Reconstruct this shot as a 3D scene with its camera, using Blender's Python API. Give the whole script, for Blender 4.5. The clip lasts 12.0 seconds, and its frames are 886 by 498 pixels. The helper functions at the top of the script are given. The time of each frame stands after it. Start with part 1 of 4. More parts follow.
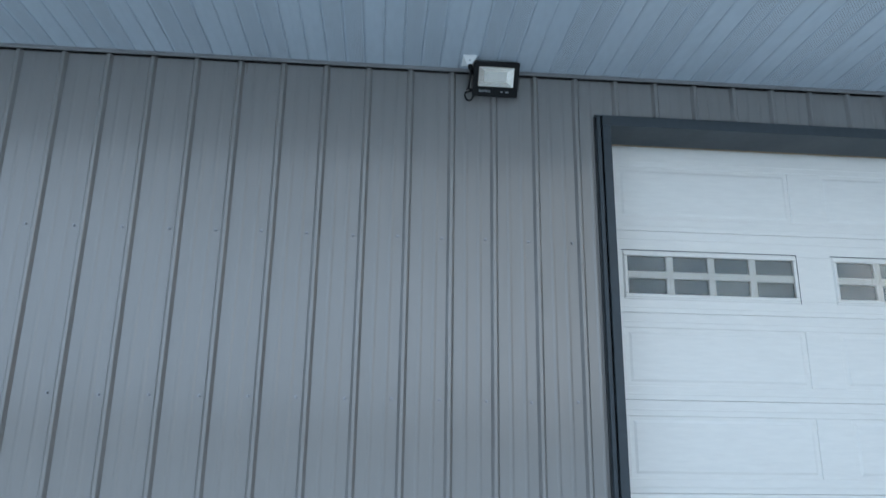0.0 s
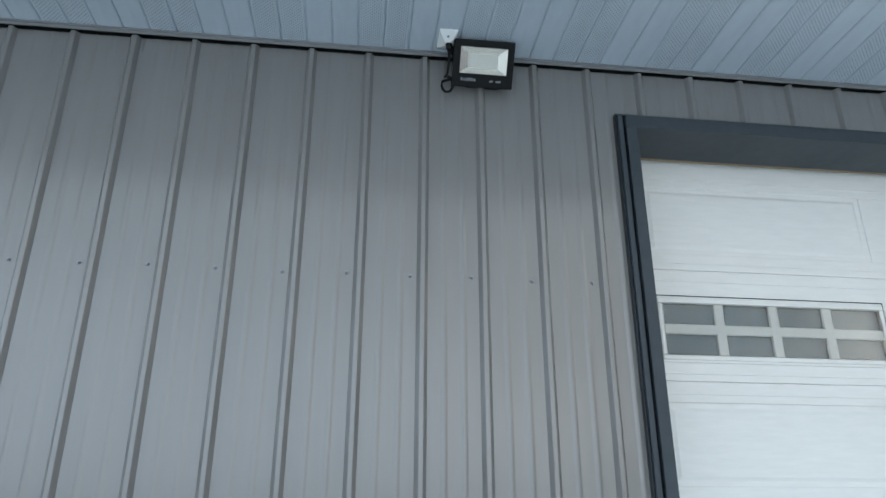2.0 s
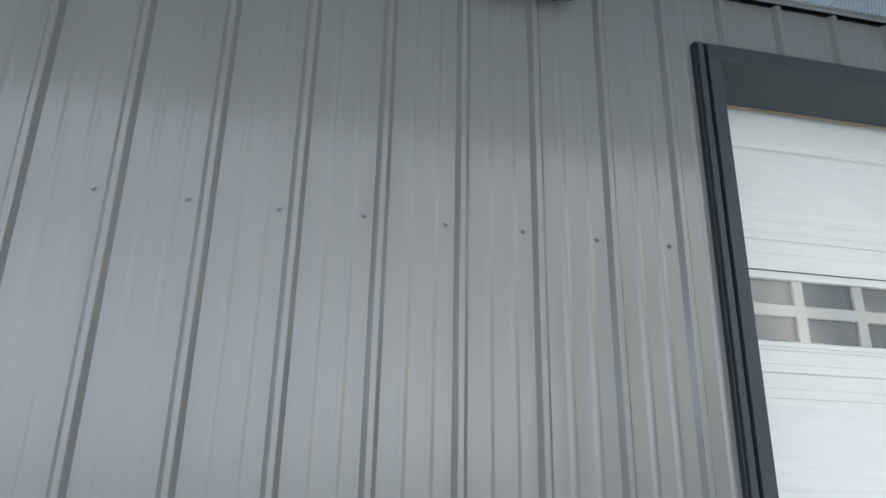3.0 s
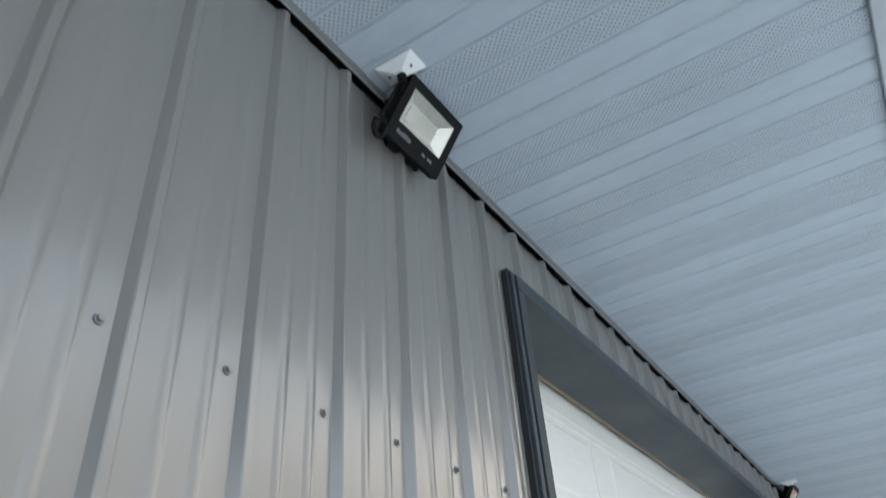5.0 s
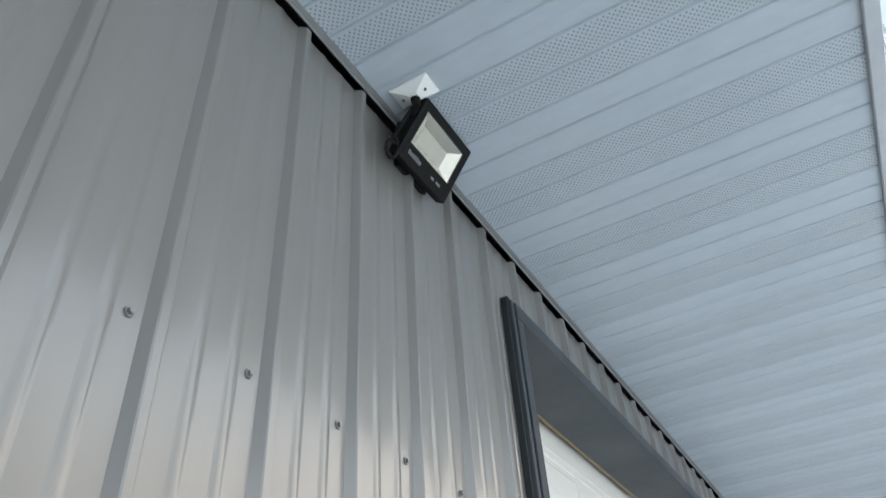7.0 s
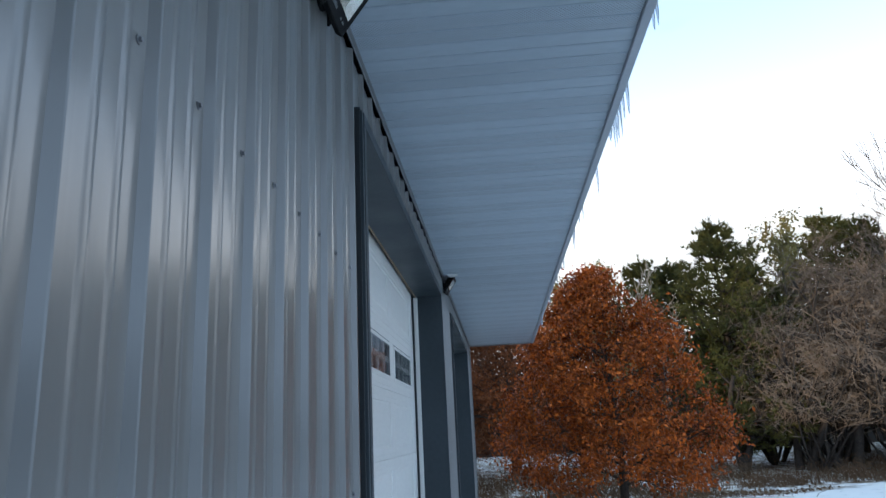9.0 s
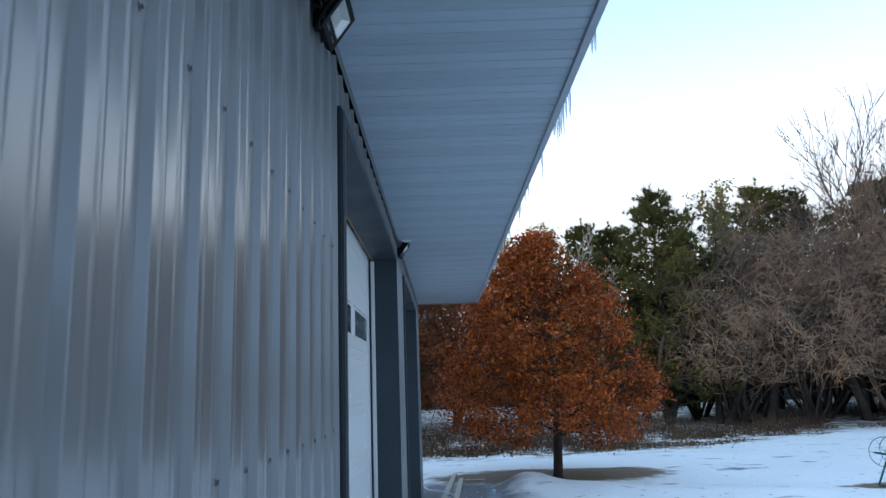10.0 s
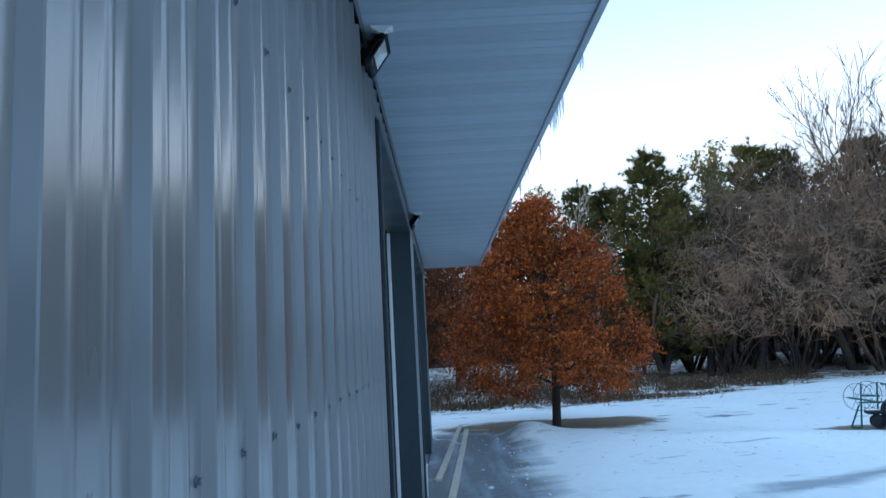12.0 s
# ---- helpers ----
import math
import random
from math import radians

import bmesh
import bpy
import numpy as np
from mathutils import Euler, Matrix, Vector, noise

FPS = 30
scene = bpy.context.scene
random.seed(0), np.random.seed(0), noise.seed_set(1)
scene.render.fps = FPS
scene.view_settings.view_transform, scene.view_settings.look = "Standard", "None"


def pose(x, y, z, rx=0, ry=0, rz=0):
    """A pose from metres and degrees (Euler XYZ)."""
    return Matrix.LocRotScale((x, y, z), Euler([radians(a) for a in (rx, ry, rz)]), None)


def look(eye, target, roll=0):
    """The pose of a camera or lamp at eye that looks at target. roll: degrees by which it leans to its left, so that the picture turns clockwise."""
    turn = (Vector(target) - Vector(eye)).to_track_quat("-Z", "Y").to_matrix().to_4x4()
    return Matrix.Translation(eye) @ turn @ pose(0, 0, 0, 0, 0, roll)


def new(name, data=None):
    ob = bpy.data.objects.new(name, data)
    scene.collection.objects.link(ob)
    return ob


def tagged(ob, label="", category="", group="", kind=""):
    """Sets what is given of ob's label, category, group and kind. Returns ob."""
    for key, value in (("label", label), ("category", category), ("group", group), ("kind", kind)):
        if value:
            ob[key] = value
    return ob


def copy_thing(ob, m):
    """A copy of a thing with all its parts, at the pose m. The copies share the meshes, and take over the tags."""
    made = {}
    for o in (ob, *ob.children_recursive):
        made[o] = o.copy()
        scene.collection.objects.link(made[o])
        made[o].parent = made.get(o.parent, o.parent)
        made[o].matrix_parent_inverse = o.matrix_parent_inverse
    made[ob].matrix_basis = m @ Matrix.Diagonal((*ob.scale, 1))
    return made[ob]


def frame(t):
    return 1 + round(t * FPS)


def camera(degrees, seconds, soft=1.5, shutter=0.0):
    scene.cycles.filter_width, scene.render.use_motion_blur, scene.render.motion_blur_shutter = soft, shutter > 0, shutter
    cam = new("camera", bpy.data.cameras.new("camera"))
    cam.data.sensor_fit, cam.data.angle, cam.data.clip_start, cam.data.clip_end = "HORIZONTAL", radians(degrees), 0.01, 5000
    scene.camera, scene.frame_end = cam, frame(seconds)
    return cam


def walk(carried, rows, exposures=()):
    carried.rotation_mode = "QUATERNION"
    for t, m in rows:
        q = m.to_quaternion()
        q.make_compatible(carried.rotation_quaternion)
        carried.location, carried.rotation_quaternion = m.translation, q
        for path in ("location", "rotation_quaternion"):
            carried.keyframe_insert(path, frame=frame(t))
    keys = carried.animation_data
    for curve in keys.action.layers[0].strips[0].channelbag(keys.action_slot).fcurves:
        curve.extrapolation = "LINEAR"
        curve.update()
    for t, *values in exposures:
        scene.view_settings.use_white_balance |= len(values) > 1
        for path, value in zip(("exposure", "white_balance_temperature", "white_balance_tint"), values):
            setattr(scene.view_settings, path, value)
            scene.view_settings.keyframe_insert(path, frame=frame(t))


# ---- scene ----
cam = camera(64.4, 12.0, soft=1.4, shutter=0.2)
PATH = [
    (0, (3.477, -0.99, 1.687), (1.554, -0.834, 2.215), 0.8),
    (0.5, (3.263, -0.864, 1.771), (1.297, -0.71, 2.104), 1.5),
    (1, (2.975, -0.764, 1.791), (1.01, -0.703, 2.162), 1.7),
    (1.5, (2.701, -0.726, 1.843), (0.8, -0.64, 2.461), 2.1),
    (2, (2.412, -0.891, 1.859), (0.563, -0.663, 2.587), 0.0),
    (2.5, (2.043, -0.919, 1.806), (0.174, -0.66, 2.471), -0.3),
    (3, (1.789, -1.099, 1.978), (-0.056, -0.71, 2.645), 1.1),
    (3.2, (1.718, -1.186, 1.979), (-0.024, -0.608, 2.774), -0.9),
    (4.8, (0.879, -1.56, 2.155), (-0.078, -0.129, 3.172), -3.7),
    (5, (0.822, -1.632, 2.199), (-0.012, -0.217, 3.339), -4.8),
    (5.5, (0.736, -1.684, 2.216), (0.014, -0.304, 3.471), -4.1),
    (6, (0.722, -1.683, 2.228), (0.019, -0.323, 3.514), -3.5),
    (6.5, (0.72, -1.673, 2.221), (0.003, -0.333, 3.521), -3.2),
    (7, (0.731, -1.656, 2.162), (0.001, -0.258, 3.392), -4.4),
    (7.5, (0.651, -1.824, 2.142), (0.116, -0.175, 3.14), -5.7),
    (7.7, (0.624, -1.918, 2.158), (0.17, -0.212, 3.099), -6.9),
    (9.3, (0.531, -2.759, 2.069), (0.418, -0.807, 2.488), -2.3),
    (9.5, (0.54, -2.874, 2.07), (0.4, -0.917, 2.456), -3.1),
    (10, (0.48, -3.155, 2.068), (0.493, -1.191, 2.444), -2.1),
    (10.5, (0.367, -3.433, 2.078), (0.385, -1.463, 2.427), -0.5),
    (11, (0.407, -3.749, 2.072), (0.408, -1.788, 2.468), -3.6),
    (11.5, (0.362, -3.949, 2.089), (0.416, -1.987, 2.476), -3.2),
    (12, (0.351, -4.006, 2.05), (0.366, -2.024, 2.315), -3.1),
]
EXPOSURE = [(0.0, -0.42, 6700, 8), (1.0, -0.27, 7050, 9), (2.0, -0.19, 7450, 9), (2.5, 0.05, 7750, 11), (3.0, 0.0, 7800, 11), (5.0, 0.08, 8000, 12), (5.5, 0.29, 8300, 13), (7.0, 0.28, 8400, 13),
            (7.7, -0.04, 7400, 11), (9.3, -0.97, 6050, 8), (10.5, -1.04, 5500, 6), (12.0, -1.06, 5250, 3)]
walk(cam, [(t, look(eye, target, roll)) for t, eye, target, roll in PATH], EXPOSURE)

# ---------------------------------------------------------------- light
world = bpy.data.worlds.new("sky")
scene.world = world
world.use_nodes = True
wn, wl = world.node_tree.nodes, world.node_tree.links
bg = wn["Background"]
sky = wn.new("ShaderNodeTexSky")
sky.sky_type = "NISHITA"
sky.sun_disc = False
sky.sun_elevation, sky.sun_rotation = radians(5), radians(-112)
sky.air_density, sky.dust_density = 1.0, 1.5
tc = wn.new("ShaderNodeTexCoord")
mp = wn.new("ShaderNodeMapping")
mp.inputs["Scale"].default_value = (1.2, 1.2, 3.0)
cn = wn.new("ShaderNodeTexNoise")
cn.inputs["Scale"].default_value, cn.inputs["Detail"].default_value = 1.3, 3
cr = wn.new("ShaderNodeValToRGB")
cr.color_ramp.elements[0].position, cr.color_ramp.elements[1].position = 0.22, 0.50
cm = wn.new("ShaderNodeMix")
cm.data_type = "RGBA"
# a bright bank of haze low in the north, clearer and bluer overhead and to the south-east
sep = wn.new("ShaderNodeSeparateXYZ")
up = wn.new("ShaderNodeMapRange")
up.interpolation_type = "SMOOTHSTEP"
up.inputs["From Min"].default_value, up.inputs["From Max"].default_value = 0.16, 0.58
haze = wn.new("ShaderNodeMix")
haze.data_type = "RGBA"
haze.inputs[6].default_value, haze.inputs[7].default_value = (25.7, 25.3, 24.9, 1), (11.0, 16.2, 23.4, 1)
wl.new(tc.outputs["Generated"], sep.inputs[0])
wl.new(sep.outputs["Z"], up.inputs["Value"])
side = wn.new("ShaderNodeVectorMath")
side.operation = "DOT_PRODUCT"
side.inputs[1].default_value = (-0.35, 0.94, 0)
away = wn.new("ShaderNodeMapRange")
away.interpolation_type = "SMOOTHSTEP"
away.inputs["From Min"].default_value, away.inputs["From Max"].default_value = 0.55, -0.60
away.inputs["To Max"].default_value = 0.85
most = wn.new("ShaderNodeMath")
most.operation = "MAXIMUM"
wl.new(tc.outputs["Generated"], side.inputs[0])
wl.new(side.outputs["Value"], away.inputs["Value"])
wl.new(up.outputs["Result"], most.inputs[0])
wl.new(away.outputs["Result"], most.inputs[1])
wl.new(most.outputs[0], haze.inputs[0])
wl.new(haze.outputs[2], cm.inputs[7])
wl.new(tc.outputs["Generated"], mp.inputs["Vector"])
wl.new(mp.outputs["Vector"], cn.inputs["Vector"])
wl.new(cn.outputs["Fac"], cr.inputs["Fac"])
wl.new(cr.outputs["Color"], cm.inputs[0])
wl.new(sky.outputs["Color"], cm.inputs[6])
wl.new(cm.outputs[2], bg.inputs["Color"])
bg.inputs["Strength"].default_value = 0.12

sun = new("sun", bpy.data.lights.new("sun", "SUN"))
sun.data.energy, sun.data.angle, sun.data.color = 5.0, radians(0.6), (1.0, 0.78, 0.52)
sun.matrix_world = look((-9.3, -3.7, 0.88), (0, 0, 0))

# ---------------------------------------------------------------- helpers
PITCH = 0.2286          # rib spacing of the steel siding
SOFFIT = 3.665
END = 10.87             # far end of the long wall
START = -9.2
rng = random.Random(5)


def part(name, bm, material, parent=None, label="", loc=None):
    if isinstance(bm, bmesh.types.BMesh):
        me = bpy.data.meshes.new(name)
        bm.to_mesh(me)
        bm.free()
    else:
        me = bm
    if material is not None and not me.materials:
        me.materials.append(material)
    ob = new(name, me)
    if parent is not None:
        ob.parent = parent
    if loc is not None:
        ob.location = loc
    if label:
        ob["label"] = label
    return ob


def empty(name, loc=(0, 0, 0)):
    ob = new(name)
    ob.empty_display_size = 0.1
    ob.location = loc
    return ob


def box(bm, x0, x1, y0, y1, z0, z1, bevel=0.0, seg=1):
    m = Matrix.LocRotScale(((x0 + x1) / 2, (y0 + y1) / 2, (z0 + z1) / 2), None, (x1 - x0, y1 - y0, z1 - z0))
    vs = bmesh.ops.create_cube(bm, size=1.0, matrix=m)["verts"]
    if bevel > 0:
        es = list({e for v in vs for e in v.link_edges})
        bmesh.ops.bevel(bm, geom=es, offset=bevel, segments=seg, affect="EDGES", profile=0.6)
    return bm


def cube(x0, x1, y0, y1, z0, z1, bevel=0.0, seg=1):
    return box(bmesh.new(), x0, x1, y0, y1, z0, z1, bevel, seg)


def rod(bm, a, b, r0, r1=None, n=10, caps=True):
    a, b = Vector(a), Vector(b)
    d = b - a
    m = Matrix.Translation((a + b) / 2) @ d.to_track_quat("Z", "Y").to_matrix().to_4x4()
    bmesh.ops.create_cone(bm, cap_ends=caps, segments=n, radius1=r0, radius2=r0 if r1 is None else r1, depth=d.length, matrix=m)
    return bm


def pipe(points, r, n=8, closed=False):
    """A round tube along points, as one bmesh."""
    bm = bmesh.new()
    pts = [Vector(p) for p in points]
    rings = []
    for i, p in enumerate(pts):
        if closed:
            d = pts[(i + 1) % len(pts)] - pts[i - 1]
        else:
            d = pts[min(i + 1, len(pts) - 1)] - pts[max(i - 1, 0)]
        q = d.to_track_quat("Z", "Y")
        rings.append([bm.verts.new(p + q @ Vector((r * math.cos(2 * math.pi * k / n), r * math.sin(2 * math.pi * k / n), 0))) for k in range(n)])
    last = len(rings) if closed else len(rings) - 1
    for i in range(last):
        a, b = rings[i], rings[(i + 1) % len(rings)]
        for k in range(n):
            f = bm.faces.new((a[k], a[(k + 1) % n], b[(k + 1) % n], b[k]))
            f.smooth = True
    if not closed:
        bm.faces.new(list(reversed(rings[0])))
        bm.faces.new(rings[-1])
    return bm


def raw_mesh(name, verts, faces, smooth=False):
    me = bpy.data.meshes.new(name)
    me.from_pydata([tuple(v) for v in verts], [], [tuple(f) for f in faces])
    if smooth:
        me.polygons.foreach_set("use_smooth", [True] * len(me.polygons))
    me.update()
    return me


# ---------------------------------------------------------------- materials
def material(name, base, rough=0.5, metal=0.0, var=0.12, big=0.6, small=40.0, bump=0.1, bump_scale=None, stretch=(1, 1, 1),
             second=None, second_amount=0.5, coat=0.0, coat_rough=0.1, coat_ior=1.5, random_amount=0.0, island=0.0, spec=0.5, bump_distance=0.004, rough_var=0.1):
    m = bpy.data.materials.new(name)
    m.use_nodes = True
    n, l = m.node_tree.nodes, m.node_tree.links
    p = n["Principled BSDF"]
    p.inputs["Metallic"].default_value = metal
    p.inputs["Specular IOR Level"].default_value = spec
    p.inputs["Coat Weight"].default_value, p.inputs["Coat Roughness"].default_value = coat, coat_rough
    p.inputs["Coat IOR"].default_value = coat_ior
    t = n.new("ShaderNodeTexCoord")
    mapping = n.new("ShaderNodeMapping")
    mapping.inputs["Scale"].default_value = stretch
    l.new(t.outputs["Object"], mapping.inputs["Vector"])
    n1, n2 = n.new("ShaderNodeTexNoise"), n.new("ShaderNodeTexNoise")
    n1.inputs["Scale"].default_value, n1.inputs["Detail"].default_value = big, 4
    n2.inputs["Scale"].default_value, n2.inputs["Detail"].default_value = small, 5
    for q in (n1, n2):
        l.new(mapping.outputs["Vector"], q.inputs["Vector"])
    add = n.new("ShaderNodeMath")
    add.operation = "ADD"
    l.new(n1.outputs["Fac"], add.inputs[0])
    l.new(n2.outputs["Fac"], add.inputs[1])
    value = add.outputs[0]
    if random_amount:
        oi = n.new("ShaderNodeObjectInfo")
        mul = n.new("ShaderNodeMath")
        mul.operation = "MULTIPLY_ADD"
        mul.inputs[1].default_value = random_amount
        l.new(oi.outputs["Random"], mul.inputs[0])
        l.new(value, mul.inputs[2])
        value = mul.outputs[0]
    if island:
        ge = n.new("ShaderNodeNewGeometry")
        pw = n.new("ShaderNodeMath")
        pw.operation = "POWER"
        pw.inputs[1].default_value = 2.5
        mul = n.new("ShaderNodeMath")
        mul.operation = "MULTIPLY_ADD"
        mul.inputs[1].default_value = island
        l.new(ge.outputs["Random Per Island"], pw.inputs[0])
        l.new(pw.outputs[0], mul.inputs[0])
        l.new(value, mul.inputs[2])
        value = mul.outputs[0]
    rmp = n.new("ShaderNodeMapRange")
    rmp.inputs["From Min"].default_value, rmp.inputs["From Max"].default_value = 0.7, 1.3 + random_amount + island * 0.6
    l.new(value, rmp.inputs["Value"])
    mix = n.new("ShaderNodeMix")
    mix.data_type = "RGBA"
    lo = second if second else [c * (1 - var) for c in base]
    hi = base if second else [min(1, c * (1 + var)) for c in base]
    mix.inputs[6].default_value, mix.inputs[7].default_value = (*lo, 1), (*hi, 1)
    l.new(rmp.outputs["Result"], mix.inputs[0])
    l.new(mix.outputs[2], p.inputs["Base Color"])
    rr = n.new("ShaderNodeMapRange")
    rr.inputs["From Min"].default_value, rr.inputs["From Max"].default_value = 0.3, 0.7
    rr.inputs["To Min"].default_value, rr.inputs["To Max"].default_value = max(0.02, rough - rough_var), min(1, rough + rough_var)
    l.new(n1.outputs["Fac"], rr.inputs["Value"])
    l.new(rr.outputs["Result"], p.inputs["Roughness"])
    if bump:
        b = n.new("ShaderNodeBump")
        b.inputs["Strength"].default_value, b.inputs["Distance"].default_value = bump, bump_distance
        src = n2
        if bump_scale:
            src = n.new("ShaderNodeTexNoise")
            src.inputs["Scale"].default_value, src.inputs["Detail"].default_value = bump_scale, 3
            l.new(mapping.outputs["Vector"], src.inputs["Vector"])
        l.new(src.outputs["Fac"], b.inputs["Height"])
        l.new(b.outputs["Normal"], p.inputs["Normal"])
    return m


STEEL = material("painted_siding", (0.184, 0.176, 0.166), 0.32, 0.0, var=0.035, big=1.2, small=9, stretch=(1, 2.5, 0.22), bump=0.34, bump_scale=3.2,
                 coat=0.85, coat_rough=0.165, coat_ior=1.68, bump_distance=0.012, rough_var=0.05)
TRIM = material("slate_trim", (0.040, 0.051, 0.059), 0.48, 0.0, var=0.12, big=2, small=25, bump=0.1, spec=0.35)
LIP = material("grey_channel", (0.24, 0.24, 0.24), 0.42, 0.0, var=0.08, big=2, small=30, bump=0.08)
FASCIA = material("pale_fascia_steel", (0.46, 0.48, 0.51), 0.40, 0.0, var=0.06, big=1.5, small=30, bump=0.08)
WHITE = material("white_door_paint", (0.82, 0.79, 0.74), 0.38, 0.0, var=0.04, big=1.2, small=60, bump=0.12, bump_scale=180, stretch=(1, 0.15, 1), bump_distance=0.001)
# black of the door seal, also used for painted shade in recesses and frame lines
RUBBER_AND_SHADE = material("black_rubber_and_shade", (0.017, 0.021, 0.024), 0.55, 0.0, var=0.2, small=80, bump=0.1)
WOOD = material("pine_board", (0.34, 0.235, 0.135), 0.6, 0.0, second=(0.22, 0.145, 0.08), big=3, small=30, stretch=(8, 0.6, 8), bump=0.3)
OLDWOOD = material("weathered_lumber", (0.74, 0.63, 0.50), 0.75, 0.0, second=(0.50, 0.41, 0.31), big=3, small=40, stretch=(8, 0.6, 8), bump=0.4)
BLACK = material("black_powder_coat", (0.006, 0.0063, 0.0066), 0.5, 0.0, var=0.2, big=8, small=220, bump=0.15, bump_distance=0.001, spec=0.14)
REFLECT = material("bright_reflector", (0.90, 0.87, 0.81), 0.20, 0.60, var=0.05, big=8, small=60, bump=0.1, bump_distance=0.001)
LED = material("led_plate", (0.88, 0.86, 0.79), 0.45, 0.0, var=0.08, small=90, bump=0.05)
PLASTIC = material("white_plastic", (0.78, 0.78, 0.76), 0.4, 0.0, var=0.04, small=30, bump=0.05)
PRINT = material("grey_print", (0.16, 0.17, 0.18), 0.6, 0.0, var=0.05, bump=0)
BRASS = material("brass_fitting", (0.65, 0.42, 0.12), 0.35, 0.9, var=0.1, bump=0.05)
ZINC = material("zinc_screw", (0.22, 0.22, 0.23), 0.4, 0.6, var=0.15, small=200, bump=0.1)
CONCRETE = material("wet_concrete", (0.40, 0.43, 0.47), 0.42, 0.0, second=(0.16, 0.15, 0.145), big=1.8, small=14, stretch=(2.2, 0.35, 1), bump=0.3, bump_scale=40, rough_var=0.15)
DARK = material("attic_dark", (0.03, 0.03, 0.03), 0.9, bump=0.05)
SHEATH = material("sheathing", (0.25, 0.2, 0.14), 0.8, var=0.2, bump=0.2)
ROOFING = material("roof_steel", (0.12, 0.13, 0.14), 0.4, 0.2, var=0.1, bump=0.1)
BARK = material("oak_bark", (0.075, 0.058, 0.047), 0.9, second=(0.03, 0.024, 0.02), big=4, small=40, stretch=(1, 1, 0.3), bump=0.8, bump_distance=0.02, spec=0.15)
TWIG = material("grey_twigs", (0.335, 0.245, 0.175), 0.9, second=(0.090, 0.068, 0.051), big=0.8, small=9, bump=0.3, random_amount=0.4, spec=0.15)
DARKTWIG = material("dark_twigs", (0.080, 0.064, 0.053), 0.9, second=(0.036, 0.029, 0.025), big=0.8, small=9, bump=0.3, spec=0.15)
GREYTWIG = material("weathered_twigs", (0.24, 0.19, 0.15), 0.9, second=(0.09, 0.072, 0.06), big=0.8, small=9, bump=0.3, spec=0.15)
BIRCH = material("pale_twigs", (0.58, 0.52, 0.44), 0.85, second=(0.34, 0.29, 0.23), big=0.9, small=9, bump=0.3, spec=0.15)
# per-leaf tone; the near-black end stands in for shaded gaps in the crown
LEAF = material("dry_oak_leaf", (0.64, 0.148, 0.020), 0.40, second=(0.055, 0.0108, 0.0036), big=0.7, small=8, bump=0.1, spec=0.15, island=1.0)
LEAF2 = material("dull_oak_leaf", (0.26, 0.085, 0.028), 0.7, second=(0.09, 0.034, 0.015), big=0.6, small=9, bump=0.1, spec=0.15)
# green needles; the yellow end of the mix paints in warm low sunlight
NEEDLE = material("pine_needles", (0.155, 0.140, 0.034), 0.65, second=(0.018, 0.030, 0.017), big=0.5, small=7, bump=0.1, random_amount=0.3, spec=0.15)
TANLEAF = material("tan_leaf", (0.36, 0.29, 0.10), 0.7, second=(0.16, 0.135, 0.055), big=0.6, small=9, bump=0.1, spec=0.15)
BRUSH = material("dead_brush", (0.20, 0.115, 0.062), 0.9, second=(0.06, 0.038, 0.024), big=0.7, small=8, bump=0.1, spec=0.15)
GREEN = material("teal_paint", (0.012, 0.125, 0.092), 0.5, second=(0.03, 0.045, 0.035), big=5, small=40, bump=0.2)
IRON = material("dark_iron", (0.014, 0.014, 0.015), 0.7, 0.1, var=0.3, big=6, small=50, bump=0.2)
WOODS = material("far_woods", (0.085, 0.07, 0.06), 0.95, second=(0.035, 0.03, 0.027), big=0.12, small=1.2, bump=0.5, stretch=(1, 1, 0.4))


def glass_material(name, tint, clear):
    m = bpy.data.materials.new(name)
    m.use_nodes = True
    p = m.node_tree.nodes["Principled BSDF"]
    p.inputs["Base Color"].default_value = (*tint, 1)
    p.inputs["Roughness"].default_value = 0.05
    p.inputs["Transmission Weight"].default_value = clear
    p.inputs["IOR"].default_value = 1.5
    return m


SNOW = material("fresh_snow", (0.80, 0.83, 0.88), 0.55, 0, second=(0.70, 0.74, 0.80), big=2, small=30, bump=0.4, bump_scale=60)


def ice_material():
    m = bpy.data.materials.new("ice")
    m.use_nodes = True
    p = m.node_tree.nodes["Principled BSDF"]
    p.inputs["Base Color"].default_value = (0.9, 0.95, 1, 1)
    p.inputs["Roughness"].default_value = 0.15
    p.inputs["Transmission Weight"].default_value = 0.7
    p.inputs["IOR"].default_value = 1.31
    return m


CLEAR = glass_material("clear_acrylic", (0.95, 0.97, 0.97), 1.0)
GLASS, LENS, ICE = glass_material("window_acrylic", (0.20, 0.265, 0.30), 0.15), glass_material("lamp_lens", (0.95, 0.94, 0.92), 1.0), ice_material()


